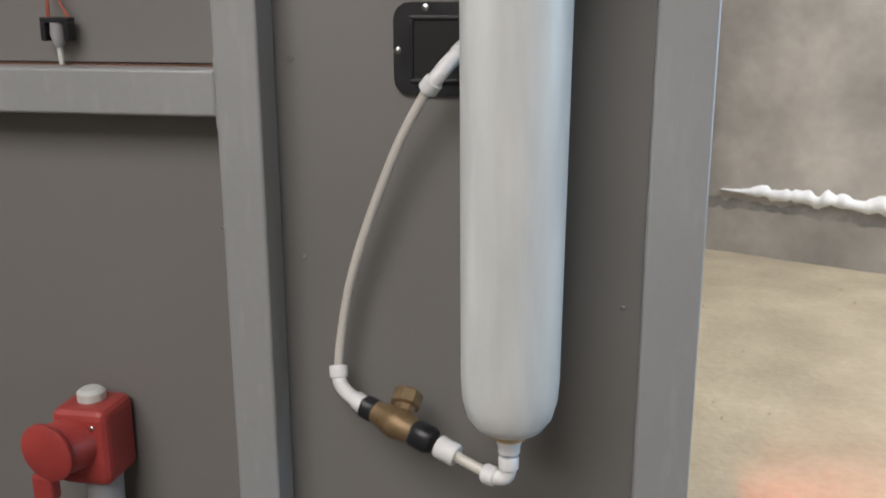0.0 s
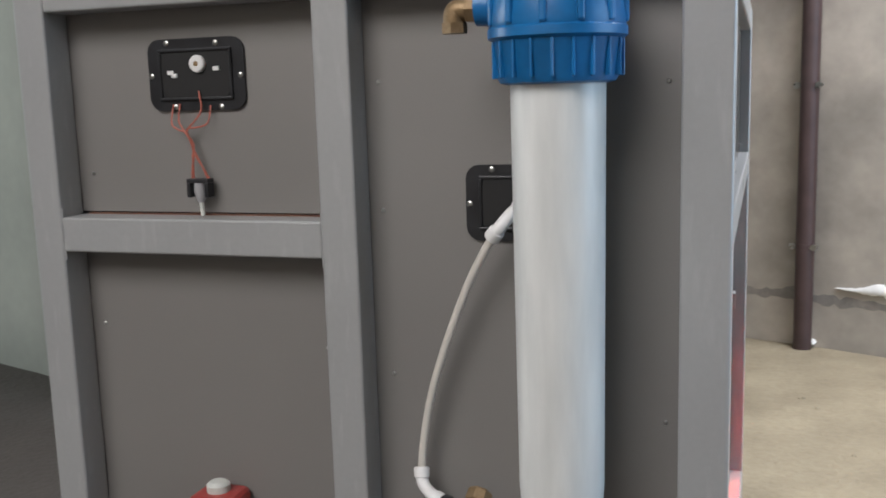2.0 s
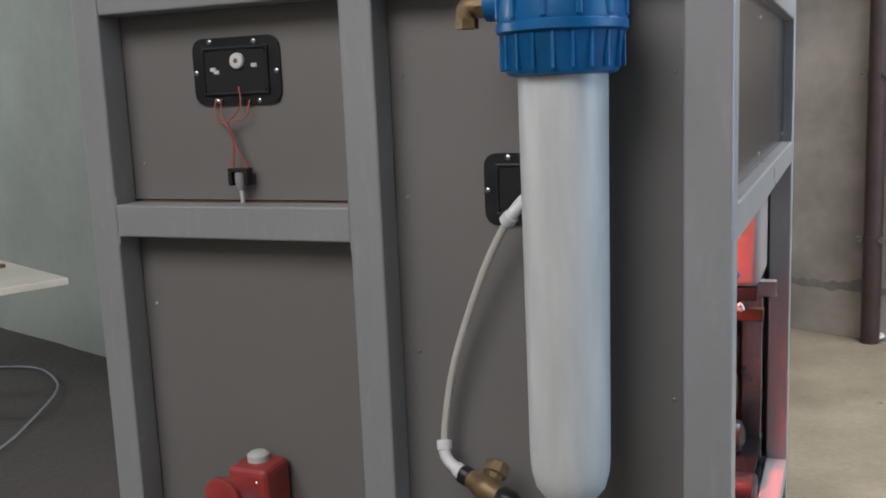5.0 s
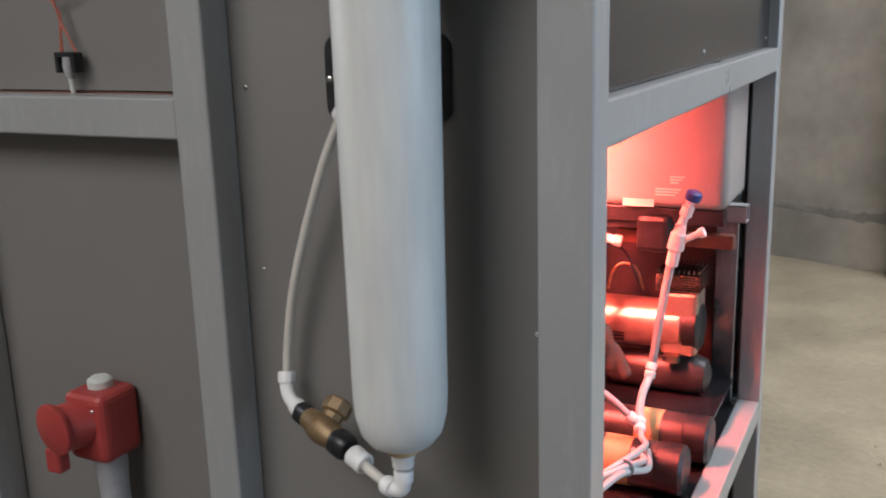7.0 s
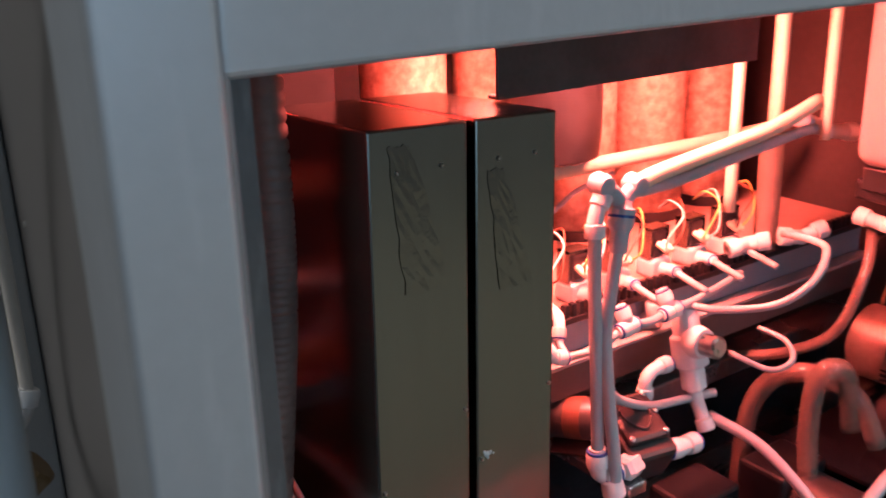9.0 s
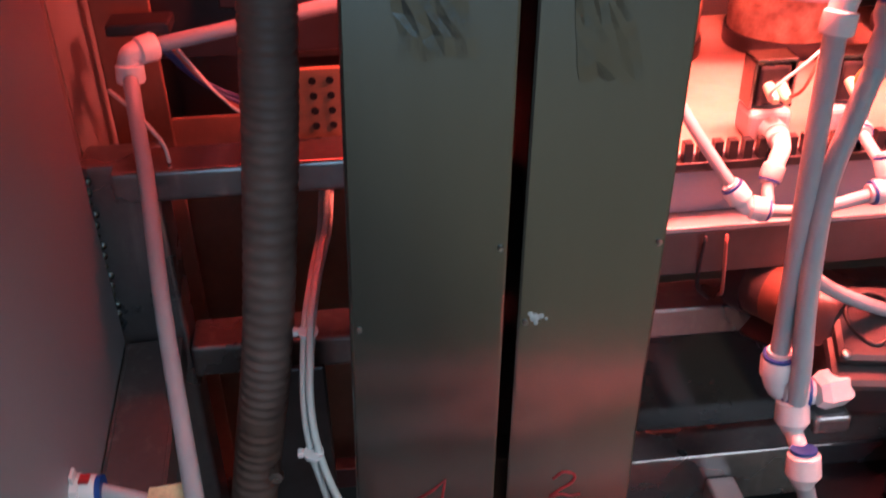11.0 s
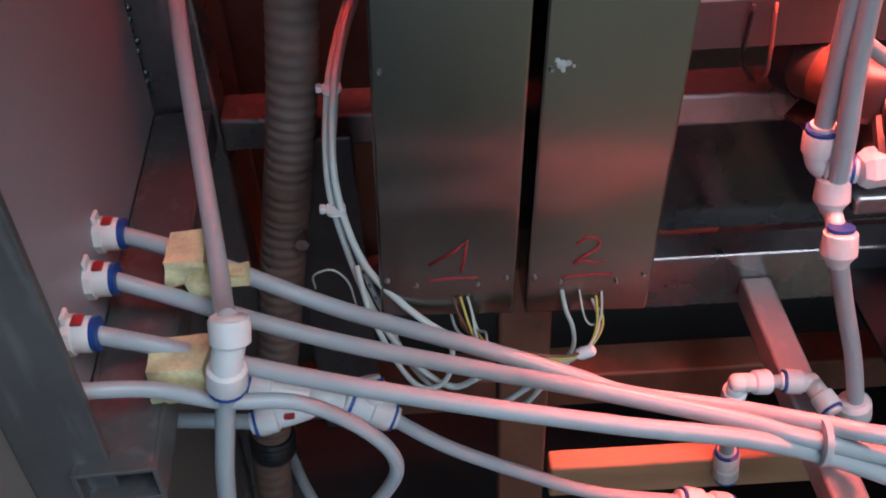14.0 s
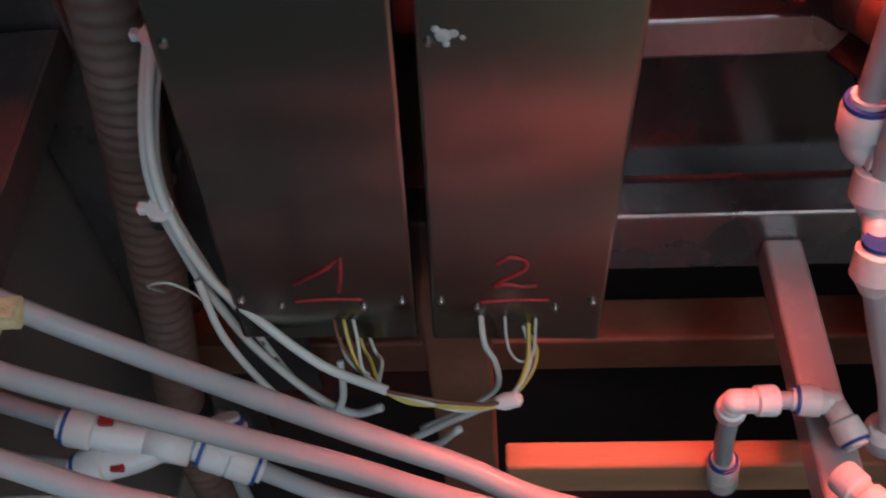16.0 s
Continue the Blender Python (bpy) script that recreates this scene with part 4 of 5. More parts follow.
def foam(c, sx, sy, sz, seed, label):
    bm = bmesh.new()
    bmesh.ops.create_cube(bm, size=1)
    bmesh.ops.subdivide_edges(bm, edges=bm.edges[:], cuts=4, use_grid_fill=True)
    for v in bm.verts:
        q = v.co.copy()
        k = 1 + 0.22 * noise.noise(q * 1.6 + Vector((seed, 0, 0)))
        v.co = Vector((c[0] + q.x * sx * k, c[1] + q.y * sy * k, c[2] + q.z * sz * k))
    return tagged(part("foam_piece", bm, M_FOAM, None, "", False), label, "foam", "foam pieces")


foam((-0.228, 0.136, 0.686), 0.034, 0.026, 0.020, 1, "torn yellow foam wedged round two tubes")
foam((-0.212, 0.150, 0.676), 0.020, 0.022, 0.018, 4, "torn yellow foam wedged round two tubes")
foam((-0.216, 0.166, 0.679), 0.012, 0.018, 0.010, 7, "torn yellow foam wedged round two tubes")
foam((-0.152, 0.140, 0.662), 0.030, 0.034, 0.030, 9, "yellow foam block wedged between tubes")
# slanting tube and its fittings
fitting([(-0.530, 0.122, 0.890), (-0.521, 0.108, 0.889), (-0.518, 0.102, 0.884), (-0.516, 0.101, 0.866)], 0.0105, "white push-in elbow above the inner beam", clip=False)
water_tube([(-0.516, 0.101, 0.876), (-0.478, 0.108, 0.846), (-0.441, 0.115, 0.815), (-0.371, 0.1255, 0.7645), (-0.304, 0.1385, 0.7235), (-0.211, 0.159, 0.6965), (-0.168, 0.1685, 0.698), (-0.142, 0.177, 0.711)], 0.0062, "long milky tube slanting down across the bay")
water_tube([(-0.528, 0.118, 0.890), (-0.535, 0.20, 0.902), (-0.545, 0.30, 0.915), (-0.55, 0.50, 0.93)], 0.0062, "milky tube running behind the corrugated hose")
fitting([(-0.141, 0.178, 0.714), (-0.1365, 0.1775, 0.704), (-0.131, 0.173, 0.686), (-0.1305, 0.170, 0.668)], 0.0112, "large white push-in elbow on the slanting tube", clip="end")
water_tube([(-0.1305, 0.170, 0.670), (-0.130, 0.162, 0.63), (-0.130, 0.152, 0.571), (-0.132, 0.140, 0.46), (-0.14, 0.13, 0.32)], 0.0062, "milky tube going down from the white elbow")
water_tube([(-0.108, 0.070, 0.690), (-0.115, 0.094, 0.688), (-0.125, 0.130, 0.675), (-0.130, 0.165, 0.656), (-0.135, 0.205, 0.646), (-0.140, 0.235, 0.620), (-0.143, 0.257, 0.588), (-0.145, 0.262, 0.558), (-0.150, 0.247, 0.520), (-0.155, 0.218, 0.474), (-0.18, 0.19, 0.40)], 0.0050, "milky tube looping down below the foam")
yf = thing("tee_fitting", "white two-into-one push-in joint with red and blue clips", "pipe fitting", "push-in fittings")
ym = Vector((-0.210, 0.212, 0.561))
for p in (Vector((-0.212, 0.160, 0.578)), Vector((-0.196, 0.163, 0.556))):
    d = (Vector((-0.207, 0.214, 0.560)) - p).normalized()
    sweep("inlet", [p, p + d * 0.03, ym], 0.0088, M_WHITE, yf, "", 14, True, 4)
    collar_end(yf, p, -d, 0.0102)
    slab("tab", p.x - 0.004, p.x + 0.004, p.y + 0.020, p.y + 0.028, p.z + 0.005, p.z + 0.0085, M_MARK, yf, "red tab", 0.001)
sweep("outlet", [ym - Vector((0, 0.012, -0.004)), ym + Vector((0.002, 0.012, -0.004))], 0.0100, M_WHITE, yf, "", 16, False)
water_tube([(-0.235, 0.070, 0.588), (-0.225, 0.115, 0.585), (-0.213, 0.163, 0.577)], 0.0056, "short milky tube into a white joint")
water_tube([(-0.215, 0.070, 0.545), (-0.206, 0.115, 0.550), (-0.196, 0.166, 0.556)], 0.0056, "short milky tube into a white joint")
water_tube([(-0.209, 0.215, 0.560), (-0.207, 0.234, 0.556)], 0.0056, "short milky tube between two white fittings")
fitting([(-0.208, 0.231, 0.557), (-0.203, 0.258, 0.545)], 0.0105, "white push-in tee with blue clips", "tee_fitting", None, ((-0.206, 0.246, 0.551), (-0.218, 0.244, 0.566)))
water_tube([(-0.203, 0.255, 0.546), (-0.20, 0.299, 0.509), (-0.20, 0.359, 0.470), (-0.198, 0.414, 0.443), (-0.20, 0.49, 0.42)], 0.0054, "milky tube running low across the bay")
fitting([(-0.20, 0.485, 0.422), (-0.20, 0.525, 0.408)], 0.0115, "white push-in fitting low in the bay", "straight_fitting")
water_tube([(-0.40, 0.13, 0.26), (-0.33, 0.16, 0.27), (-0.26, 0.21, 0.25), (-0.22, 0.28, 0.20)], 0.0056, "milky tube near the machine floor")

# ---- risers and pump at the middle of the bay ----
fitting([(-0.325, 0.583, 0.690), (-0.324, 0.584, 0.668), (-0.320, 0.592, 0.660), (-0.316, 0.606, 0.660)], 0.0125, "white push-in elbow joined to the pump", clip=True)
hx = tagged(turned("hex_nut", (-0.314, 0.612, 0.661), (-0.12, 1, 0.05), [(0, 0.012), (0.006, 0.0155), (0.022, 0.0155), (0.026, 0.013)], M_WHITE, None, "", 6, False), "white plastic hexagon nut on the pump inlet", "nut")
water_tube([(-0.338, 0.582, 0.948), (-0.335, 0.581, 0.89), (-0.331, 0.581, 0.83), (-0.327, 0.582, 0.75), (-0.325, 0.583, 0.685)], 0.0075, "milky riser tube down to the pump")
water_tube([(-0.334, 0.613, 0.924), (-0.332, 0.603, 0.88), (-0.327, 0.592, 0.83), (-0.316, 0.590, 0.75), (-0.310, 0.594, 0.69), (-0.308, 0.595, 0.650)], 0.0075, "milky riser tube down to a check valve")
cv = thing("check_valve", "white in-line check valve with blue clips", "valve", "check valves")
d = Vector((0.034, -0.001, -0.021))
for p in ((-0.309, 0.595, 0.642), (-0.276, 0.594, 0.6175)):
    turned("shell", Vector(p) - Vector((0, 0, 0)), (0.3, 0.02, -1), [(-0.016, 0.008), (-0.013, 0.0125), (0.003, 0.0135), (0.008, 0.010), (0.014, 0.007)], M_WHITE, cv, "", 20)
    turned("clip", Vector(p) - Vector((0.3, 0.02, -1)).normalized() * 0.018, (0.3, 0.02, -1), [(0, 0.0100), (0.0022, 0.0100), (0.0024, 0.008)], M_CLIP, cv, "blue lock clip", 20)
sweep("neck", [(-0.306, 0.595, 0.634), (-0.279, 0.594, 0.624)], 0.007, M_WHITE, cv, "", 14, False)
water_tube([(-0.274, 0.594, 0.612), (-0.276, 0.612, 0.56), (-0.278, 0.637, 0.49), (-0.280, 0.657, 0.42)], 0.0072, "milky tube down from the check valve")
turned("collar", (-0.279, 0.650, 0.440), (0, 0.25, -1), [(0, 0.011), (0.004, 0.0145), (0.02, 0.0145), (0.024, 0.012)], M_WHITE, cv, "", 18)
fitting([(-0.291, 0.577, 0.456), (-0.289, 0.549, 0.459), (-0.296, 0.551, 0.432)], 0.0100, "white push-in elbow low in the bay", clip="end")
fitting([(-0.293, 0.592, 0.453), (-0.291, 0.614, 0.452), (-0.266, 0.624, 0.446)], 0.0100, "white push-in elbow low in the bay")
water_tube([(-0.291, 0.574, 0.456), (-0.293, 0.596, 0.453)], 0.0060, "short milky tube between two white elbows")
fitting([(-0.235, 0.604, 0.462), (-0.205, 0.622, 0.470)], 0.0105, "white straight push-in fitting beside the strut", "straight_fitting", clip="end")
water_tube([(-0.295, 0.551, 0.436), (-0.300, 0.556, 0.38), (-0.302, 0.562, 0.337)], 0.0072, "short milky tube between white fittings")
fitting([(-0.302, 0.561, 0.345), (-0.301, 0.565, 0.31)], 0.0115, "white straight push-in fitting low in the bay", "straight_fitting")
# tees at the top of the risers
fitting([(-0.338, 0.582, 0.940), (-0.341, 0.585, 0.958), (-0.343, 0.591, 0.972), (-0.345, 0.600, 0.984)], 0.0105, "white push-in elbow on the riser", clip=False)
tee = thing("tee_fitting", "grey push-in Y joint on top of the risers", "pipe fitting", "push-in fittings")
turned("stem", (-0.334, 0.613, 0.918), (-0.010, 0.016, 0.060), [(0, 0.0085), (0.003, 0.0105), (0.024, 0.0105), (0.027, 0.0125), (0.031, 0.0145), (0.048, 0.0145), (0.051, 0.011), (0.058, 0.0095)], M_GREYFIT, tee, "", 20)
turned("band", (-0.3402, 0.6229, 0.955), (-0.010, 0.016, 0.060), [(0, 0.0148), (0.003, 0.0148)], M_CLIP, tee, "dark blue lock ring", 20)
for y, z in ((0.599, 0.993), (0.649, 0.984)):
    sweep("arm", [(-0.345, 0.627, 0.968), (-0.345, (0.627 + y) / 2, (0.974 + z) / 2), (-0.345, y, z)], 0.0095, M_GREYFIT, tee, "", 14, True, 4)
    turned("socket", (-0.334, y, z), (-1, 0, 0.1), [(0, 0.006), (0.003, 0.0110), (0.010, 0.0125), (0.022, 0.0125), (0.025, 0.010)], M_GREYFIT, tee, "", 18)
water_tube([(-0.350, 0.651, 0.984), (-0.372, 0.72, 0.984), (-0.386, 0.84, 0.990), (-0.390, 0.94, 1.0), (-0.400, 1.05, 1.02)], 0.0100, "yellowed tube running back along the bay", M_TUBE_Y)
water_tube([(-0.352, 0.640, 0.975), (-0.372, 0.74, 0.968), (-0.385, 0.87, 0.975), (-0.395, 1.02, 0.985), (-0.41, 1.09, 0.97)], 0.0070, "milky tube running back along the bay")


# pumps
def motor_pump(p, q, r, label, head=True, band=None):
    """A motor with end caps, label band and a bolted pump head at p."""
    ob = thing("water_pump", label, "pump", "water pumps")
    p, q = Vector(p), Vector(q)
    d, ln = (q - p).normalized(), (q - p).length
    turned("motor", p, d, [(0, r * 0.85), (0.006, r), (ln * 0.8, r), (ln * 0.805, r * 0.96)], M_MOTOR, ob, "", 32)
    turned("end_cap", p + d * ln * 0.805, d, [(0, r * 1.03), (ln * 0.17, r * 1.03), (ln * 0.195, r * 0.9)], M_BLACK, ob, "black end cap", 32, True, 32, 0.001)
    turned("label_band", p + d * ln * 0.42, d, [(0, r * 1.012), (ln * 0.2, r * 1.012)], band or M_OLABEL, ob, "printed label band", 32)
    a, b = basis(d)
    part("foot", box_bm(-ln * 0.3, ln * 0.3, -r * 0.9, r * 0.9, -0.006, 0.0, 0.001), M_BLACK, ob).matrix_basis = Matrix.Translation((p + q) / 2 - Vector((0, 0, r + 0.002))) @ (Vector((1, 0, 0)).rotation_difference(d)).to_matrix().to_4x4()
    if head:
        hd = part("pump_head", box_bm(-0.075, 0, -r * 1.05, r * 1.05, -r * 1.05, r * 1.05, 0.006, 2), M_BLACK, ob, "black pump head")
        hd.matrix_basis = Matrix.Translation(p) @ (Vector((1, 0, 0)).rotation_difference(d)).to_matrix().to_4x4()
    return ob


motor_pump((-0.335, 0.815, 0.485), (-0.065, 0.815, 0.485), 0.047, "dark cylindrical water pump with an ochre label on the shelf")
motor_pump((-0.300, 0.955, 0.490), (-0.045, 0.955, 0.490), 0.047, "dark cylindrical water pump with an ochre label on the shelf")
pc = motor_pump((-0.352, 0.650, 0.694), (-0.448, 0.600, 0.680), 0.026, "small dark diaphragm pump on the inner beam", False, M_RUST)
hd = thing("pump_head", "dark red-lit diaphragm pump head with a bolted plate", "pump")
hd.matrix_basis = Matrix.Translation((-0.345, 0.662, 0.682)) @ pose(0, 0, 0, 0, 28, -10)
part("block", box_bm(-0.035, 0.045, -0.034, 0.034, -0.045, 0.012, 0.006, 2), M_MOTOR, hd)
part("plate", box_bm(-0.038, 0.028, -0.030, 0.030, 0.012, 0.022, 0.006, 2), M_MOTOR, hd)
sweep("plate_rib", [(0.0, 0.016, 0.023), (-0.018, 0.018, 0.024), (-0.030, 0.0, 0.024), (-0.018, -0.018, 0.024), (0.0, -0.016, 0.023), (0.014, 0.0, 0.023), (0.0, 0.016, 0.023)], 0.0018, M_MOTOR, hd, "", 8)
for x, y in ((-0.032, -0.024), (-0.032, 0.024), (0.022, -0.024), (0.022, 0.024), (-0.006, 0.026)):
    screw(hd, (x, y, 0.022), (0, 0, 1), 0.0036)
part("foot", box_bm(-0.055, 0.02, -0.042, 0.042, -0.052, -0.044, 0.002), M_BLACK, hd)
fitting([(-0.322, 0.700, 0.652), (-0.320, 0.722, 0.650), (-0.32, 0.745, 0.648)], 0.0120, "white push-in fitting on the pump outlet", "straight_fitting")
water_tube([(-0.320, 0.592, 0.765), (-0.335, 0.63, 0.735), (-0.345, 0.69, 0.705), (-0.35, 0.76, 0.690), (-0.34, 0.80, 0.690)], 0.0055, "milky tube crossing above the pump")
fitting([(-0.37, 0.705, 0.700), (-0.37, 0.706, 0.722), (-0.37, 0.714, 0.732), (-0.37, 0.726, 0.735), (-0.37, 0.745, 0.735)], 0.0100, "white push-in elbow beside the pump")
water_tube([(-0.37, 0.704, 0.704), (-0.372, 0.690, 0.66), (-0.375, 0.675, 0.60)], 0.0068, "milky tube behind the pump")

# clear thick hoses over the pumps
hl = "thick clear hose bent over the pumps"
tagged(sweep("clear_hose", [(-0.405, 0.95, 0.44), (-0.402, 0.95, 0.53), (-0.392, 0.95, 0.60), (-0.365, 0.955, 0.65), (-0.32, 0.97, 0.672), (-0.27, 1.0, 0.65), (-0.24, 1.02, 0.58)], 0.0135, M_CLEAR, None, "", 14), hl, "hose", "clear hoses")
tagged(sweep("clear_hose", [(-0.292, 0.95, 0.52), (-0.300, 0.95, 0.60), (-0.296, 0.95, 0.67), (-0.285, 0.96, 0.695), (-0.275, 0.985, 0.68), (-0.27, 1.0, 0.60)], 0.0135, M_CLEAR, None, "", 14), hl, "hose", "clear hoses")

# compressor
cp = thing("air_compressor", "small silver air compressor with a finned head above a black tank", "compressor")
turned("motor", (-0.362, 1.165, 0.655), (1, 0, 0.02), [(0, 0.046), (0.006, 0.055), (0.21, 0.055), (0.216, 0.050)], M_COPPER, cp, "silver motor shell", 36)
turned("end_bell", (-0.147, 1.165, 0.659), (1, 0, 0.02), [(0, 0.056), (0.03, 0.056), (0.036, 0.045)], M_BLACK, cp, "", 32)
part("crank_case", box_bm(-0.195, -0.115, 1.12, 1.21, 0.60, 0.745, 0.010, 2), M_COPPER, cp)
for k in range(7):
    slab("fin", -0.205, -0.110, 1.115, 1.215, 0.748 + k * 0.0055, 0.7505 + k * 0.0055, M_STEEL, cp, "", 0.0008)
for k in range(9):
    slab("slot_rib", -0.200 + k * 0.0105, -0.195 + k * 0.0105, 1.116, 1.20, 0.787, 0.796, M_STEEL, cp, "", 0.0008)
for x in (-0.335, -0.165):
    slab("foot", x - 0.018, x + 0.018, 1.10, 1.23, 0.588, 0.606, M_STEEL, cp, "", 0.003)
for r0 in range(3):
    # dark bars in place of the shade within the vent slots
    slab("vent", -0.300, -0.272, 1.1118, 1.1138, 0.640 - r0 * 0.008, 0.644 - r0 * 0.008, M_DARK, cp, "", 0.0)
turned("tank", (-0.335, 1.17, 0.546), (1, 0, 0), [(0, 0.02), (0.01, 0.038), (0.03, 0.044), (0.21, 0.044), (0.235, 0.036), (0.245, 0.015)], M_MOTOR, cp, "dark air tank", 32)
sweep("copper_pipe", [(-0.235, 1.13, 0.74), (-0.25, 1.12, 0.79), (-0.28, 1.115, 0.80), (-0.30, 1.11, 0.78), (-0.31, 1.11, 0.74)], 0.003, M_BRASS, cp, "", 10)
wire([(-0.24, 1.11, 0.76), (-0.27, 1.10, 0.83), (-0.31, 1.10, 0.845), (-0.34, 1.12, 0.82)], 0.003, M_BLACK, "black wire over the compressor")

# white tank at the rear
tk = thing("water_tank", "large white plastic tank with printed labels at the rear", "tank")
part("body", box_bm(-0.352, -0.052, 1.062, 1.284, 0.938, 1.212, 0.022, 4), M_TANK, tk, "", True)
for x0, x1, z0, z1 in ((-0.198, -0.145, 0.962, 0.984), (-0.168, -0.138, 0.996, 1.010)):
    for k in range(3):
        slab("label_bar", x0, x1 - 0.006 * k, 1.0608, 1.0616, z1 - 0.006 * (k + 1), z1 - 0.006 * k - 0.0025, M_LABEL, tk, "", 0.0)
slab("label", -0.266, -0.200, 1.0606, 1.0614, 0.941, 0.957, M_LABEL, tk, "pale printed label", 0.0)
part("support", box_bm(-0.34, -0.06, 1.075, 1.28, 0.905, 0.937, 0.002), M_BLACK, tk, "black support bar")
sb = thing("support_tube", "short open square steel tube fixed to the rear post", "steel bar")
for a, b, c2, d2 in ((1.100, 1.103, 0.910, 0.946), (1.133, 1.136, 0.910, 0.946), (1.100, 1.136, 0.910, 0.913), (1.100, 1.136, 0.943, 0.946)):
    slab("wall", -0.106, -0.02, a, b, c2, d2, M_FRAME, sb, "", 0.0006)
tagged(slab("support_bar", -0.30, -0.05, 1.14, 1.165, 0.842, 0.872, M_RUST), "reddish flat steel bar below the white tank", "steel bar")
bk = thing("filter_bracket", "black plastic bracket with a clamp under the tank", "bracket")
part("body", box_bm(-0.235, -0.165, 1.05, 1.12, 0.845, 0.925, 0.012, 2), M_BLACK, bk)
part("arm", box_bm(-0.36, -0.23, 1.09, 1.12, 0.885, 0.915, 0.006, 2), M_BLACK, bk)
fitting([(-0.345, 1.08, 0.868), (-0.31, 1.085, 0.862), (-0.275, 1.09, 0.855)], 0.0120, "white push-in fitting below the tank", "straight_fitting", clip=False)

# chain of fittings with a blue knob
kn = thing("hose_nozzle", "white push-in valve chain with a blue end cap", "valve")
turned("end_cap", (-0.109, 0.995, 0.972), (0.35, 0, 1), [(0, 0.014), (0.004, 0.0165), (0.016, 0.0165), (0.02, 0.012)], M_CLIP, kn, "blue end cap", 20)
turned("neck", (-0.111, 0.994, 0.970), (-0.35, 0, -1), [(-0.004, 0.0085), (0.008, 0.0085), (0.010, 0.0125), (0.03, 0.0125), (0.033, 0.009), (0.05, 0.009)], M_WHITE, kn, "", 18)
turned("valve_body", (-0.128, 0.992, 0.922), (-0.2, 0, -1), [(0, 0.0115), (0.016, 0.0125), (0.018, 0.016), (0.05, 0.017), (0.054, 0.0125), (0.085, 0.0125)], M_WHITE, kn, "", 18)
turned("lever", (-0.137, 0.990, 0.885), (0.9, 0, 0.45), [(0, 0.007), (0.05, 0.0065), (0.051, 0.010), (0.062, 0.010)], M_WHITE, kn, "", 14)
water_tube([(-0.144, 0.989, 0.848), (-0.152, 0.987, 0.80), (-0.164, 0.984, 0.72), (-0.175, 0.981, 0.632)], 0.0085, "milky tube hanging from the white valve")
fitting([(-0.1755, 0.980, 0.632), (-0.178, 0.970, 0.600)], 0.0105, "white straight fitting in the hanging tube", "straight_fitting", clip=False)
water_tube([(-0.1775, 0.972, 0.604), (-0.180, 0.925, 0.582), (-0.170, 0.865, 0.568), (-0.154, 0.816, 0.563)], 0.0085, "milky tube running to the Y joint")
fitting([(-0.160, 0.832, 0.567), (-0.152, 0.800, 0.558)], 0.0105, "white Y joint between three tubes", "tee_fitting", None, ((-0.156, 0.815, 0.562), (-0.178, 0.812, 0.582)), False)
water_tube([(-0.178, 0.812, 0.582), (-0.215, 0.808, 0.614), (-0.271, 0.803, 0.646), (-0.338, 0.790, 0.662)], 0.0070, "milky tube rising to the mixing valve")
# mixing valve group
mv = thing("mixing_valve", "white regulating valve with a chrome knob on the tray", "valve")
turned("body", (-0.372, 0.77, 0.800), (0.25, 0, -1), [(0, 0.010), (0.01, 0.0165), (0.03, 0.0165), (0.034, 0.021), (0.07, 0.021), (0.074, 0.0145), (0.10, 0.0145)], M_WHITE, mv, "", 22, True, 11, 0.001)
turned("bonnet", (-0.357, 0.768, 0.765), (1, -0.05, 0.12), [(0, 0.018), (0.012, 0.021), (0.024, 0.018)], M_WHITE, mv, "", 22)
turned("knob", (-0.333, 0.767, 0.768), (1, -0.05, 0.12), [(0, 0.014), (0.02, 0.014), (0.023, 0.011)], M_BRIGHT, mv, "chrome knob", 22)
fitting([(-0.352, 0.772, 0.712), (-0.346, 0.772, 0.690), (-0.340, 0.775, 0.672), (-0.328, 0.775, 0.650)], 0.0105, "white push-in elbow below the mixing valve", clip=False)
fitting([(-0.41, 0.77, 0.775), (-0.44, 0.768, 0.762)], 0.0105, "white push-in tee on the tray's edge", "tee_fitting", None, ((-0.42, 0.769, 0.770), (-0.42, 0.769, 0.795)), False)
water_tube([(-0.376, 0.770, 0.806), (-0.33, 0.79, 0.808), (-0.275, 0.82, 0.825), (-0.25, 0.85, 0.855), (-0.27, 0.90, 0.875), (-0.31, 0.93, 0.872), (-0.36, 0.94, 0.866)], 0.0048, "thin milky tube looping out over the tray")
water_tube([(-0.315, 0.79, 0.757), (-0.27, 0.81, 0.745), (-0.255, 0.83, 0.757), (-0.28, 0.85, 0.768), (-0.32, 0.85, 0.772)], 0.0034, "thin milky tube looped beside the knob")


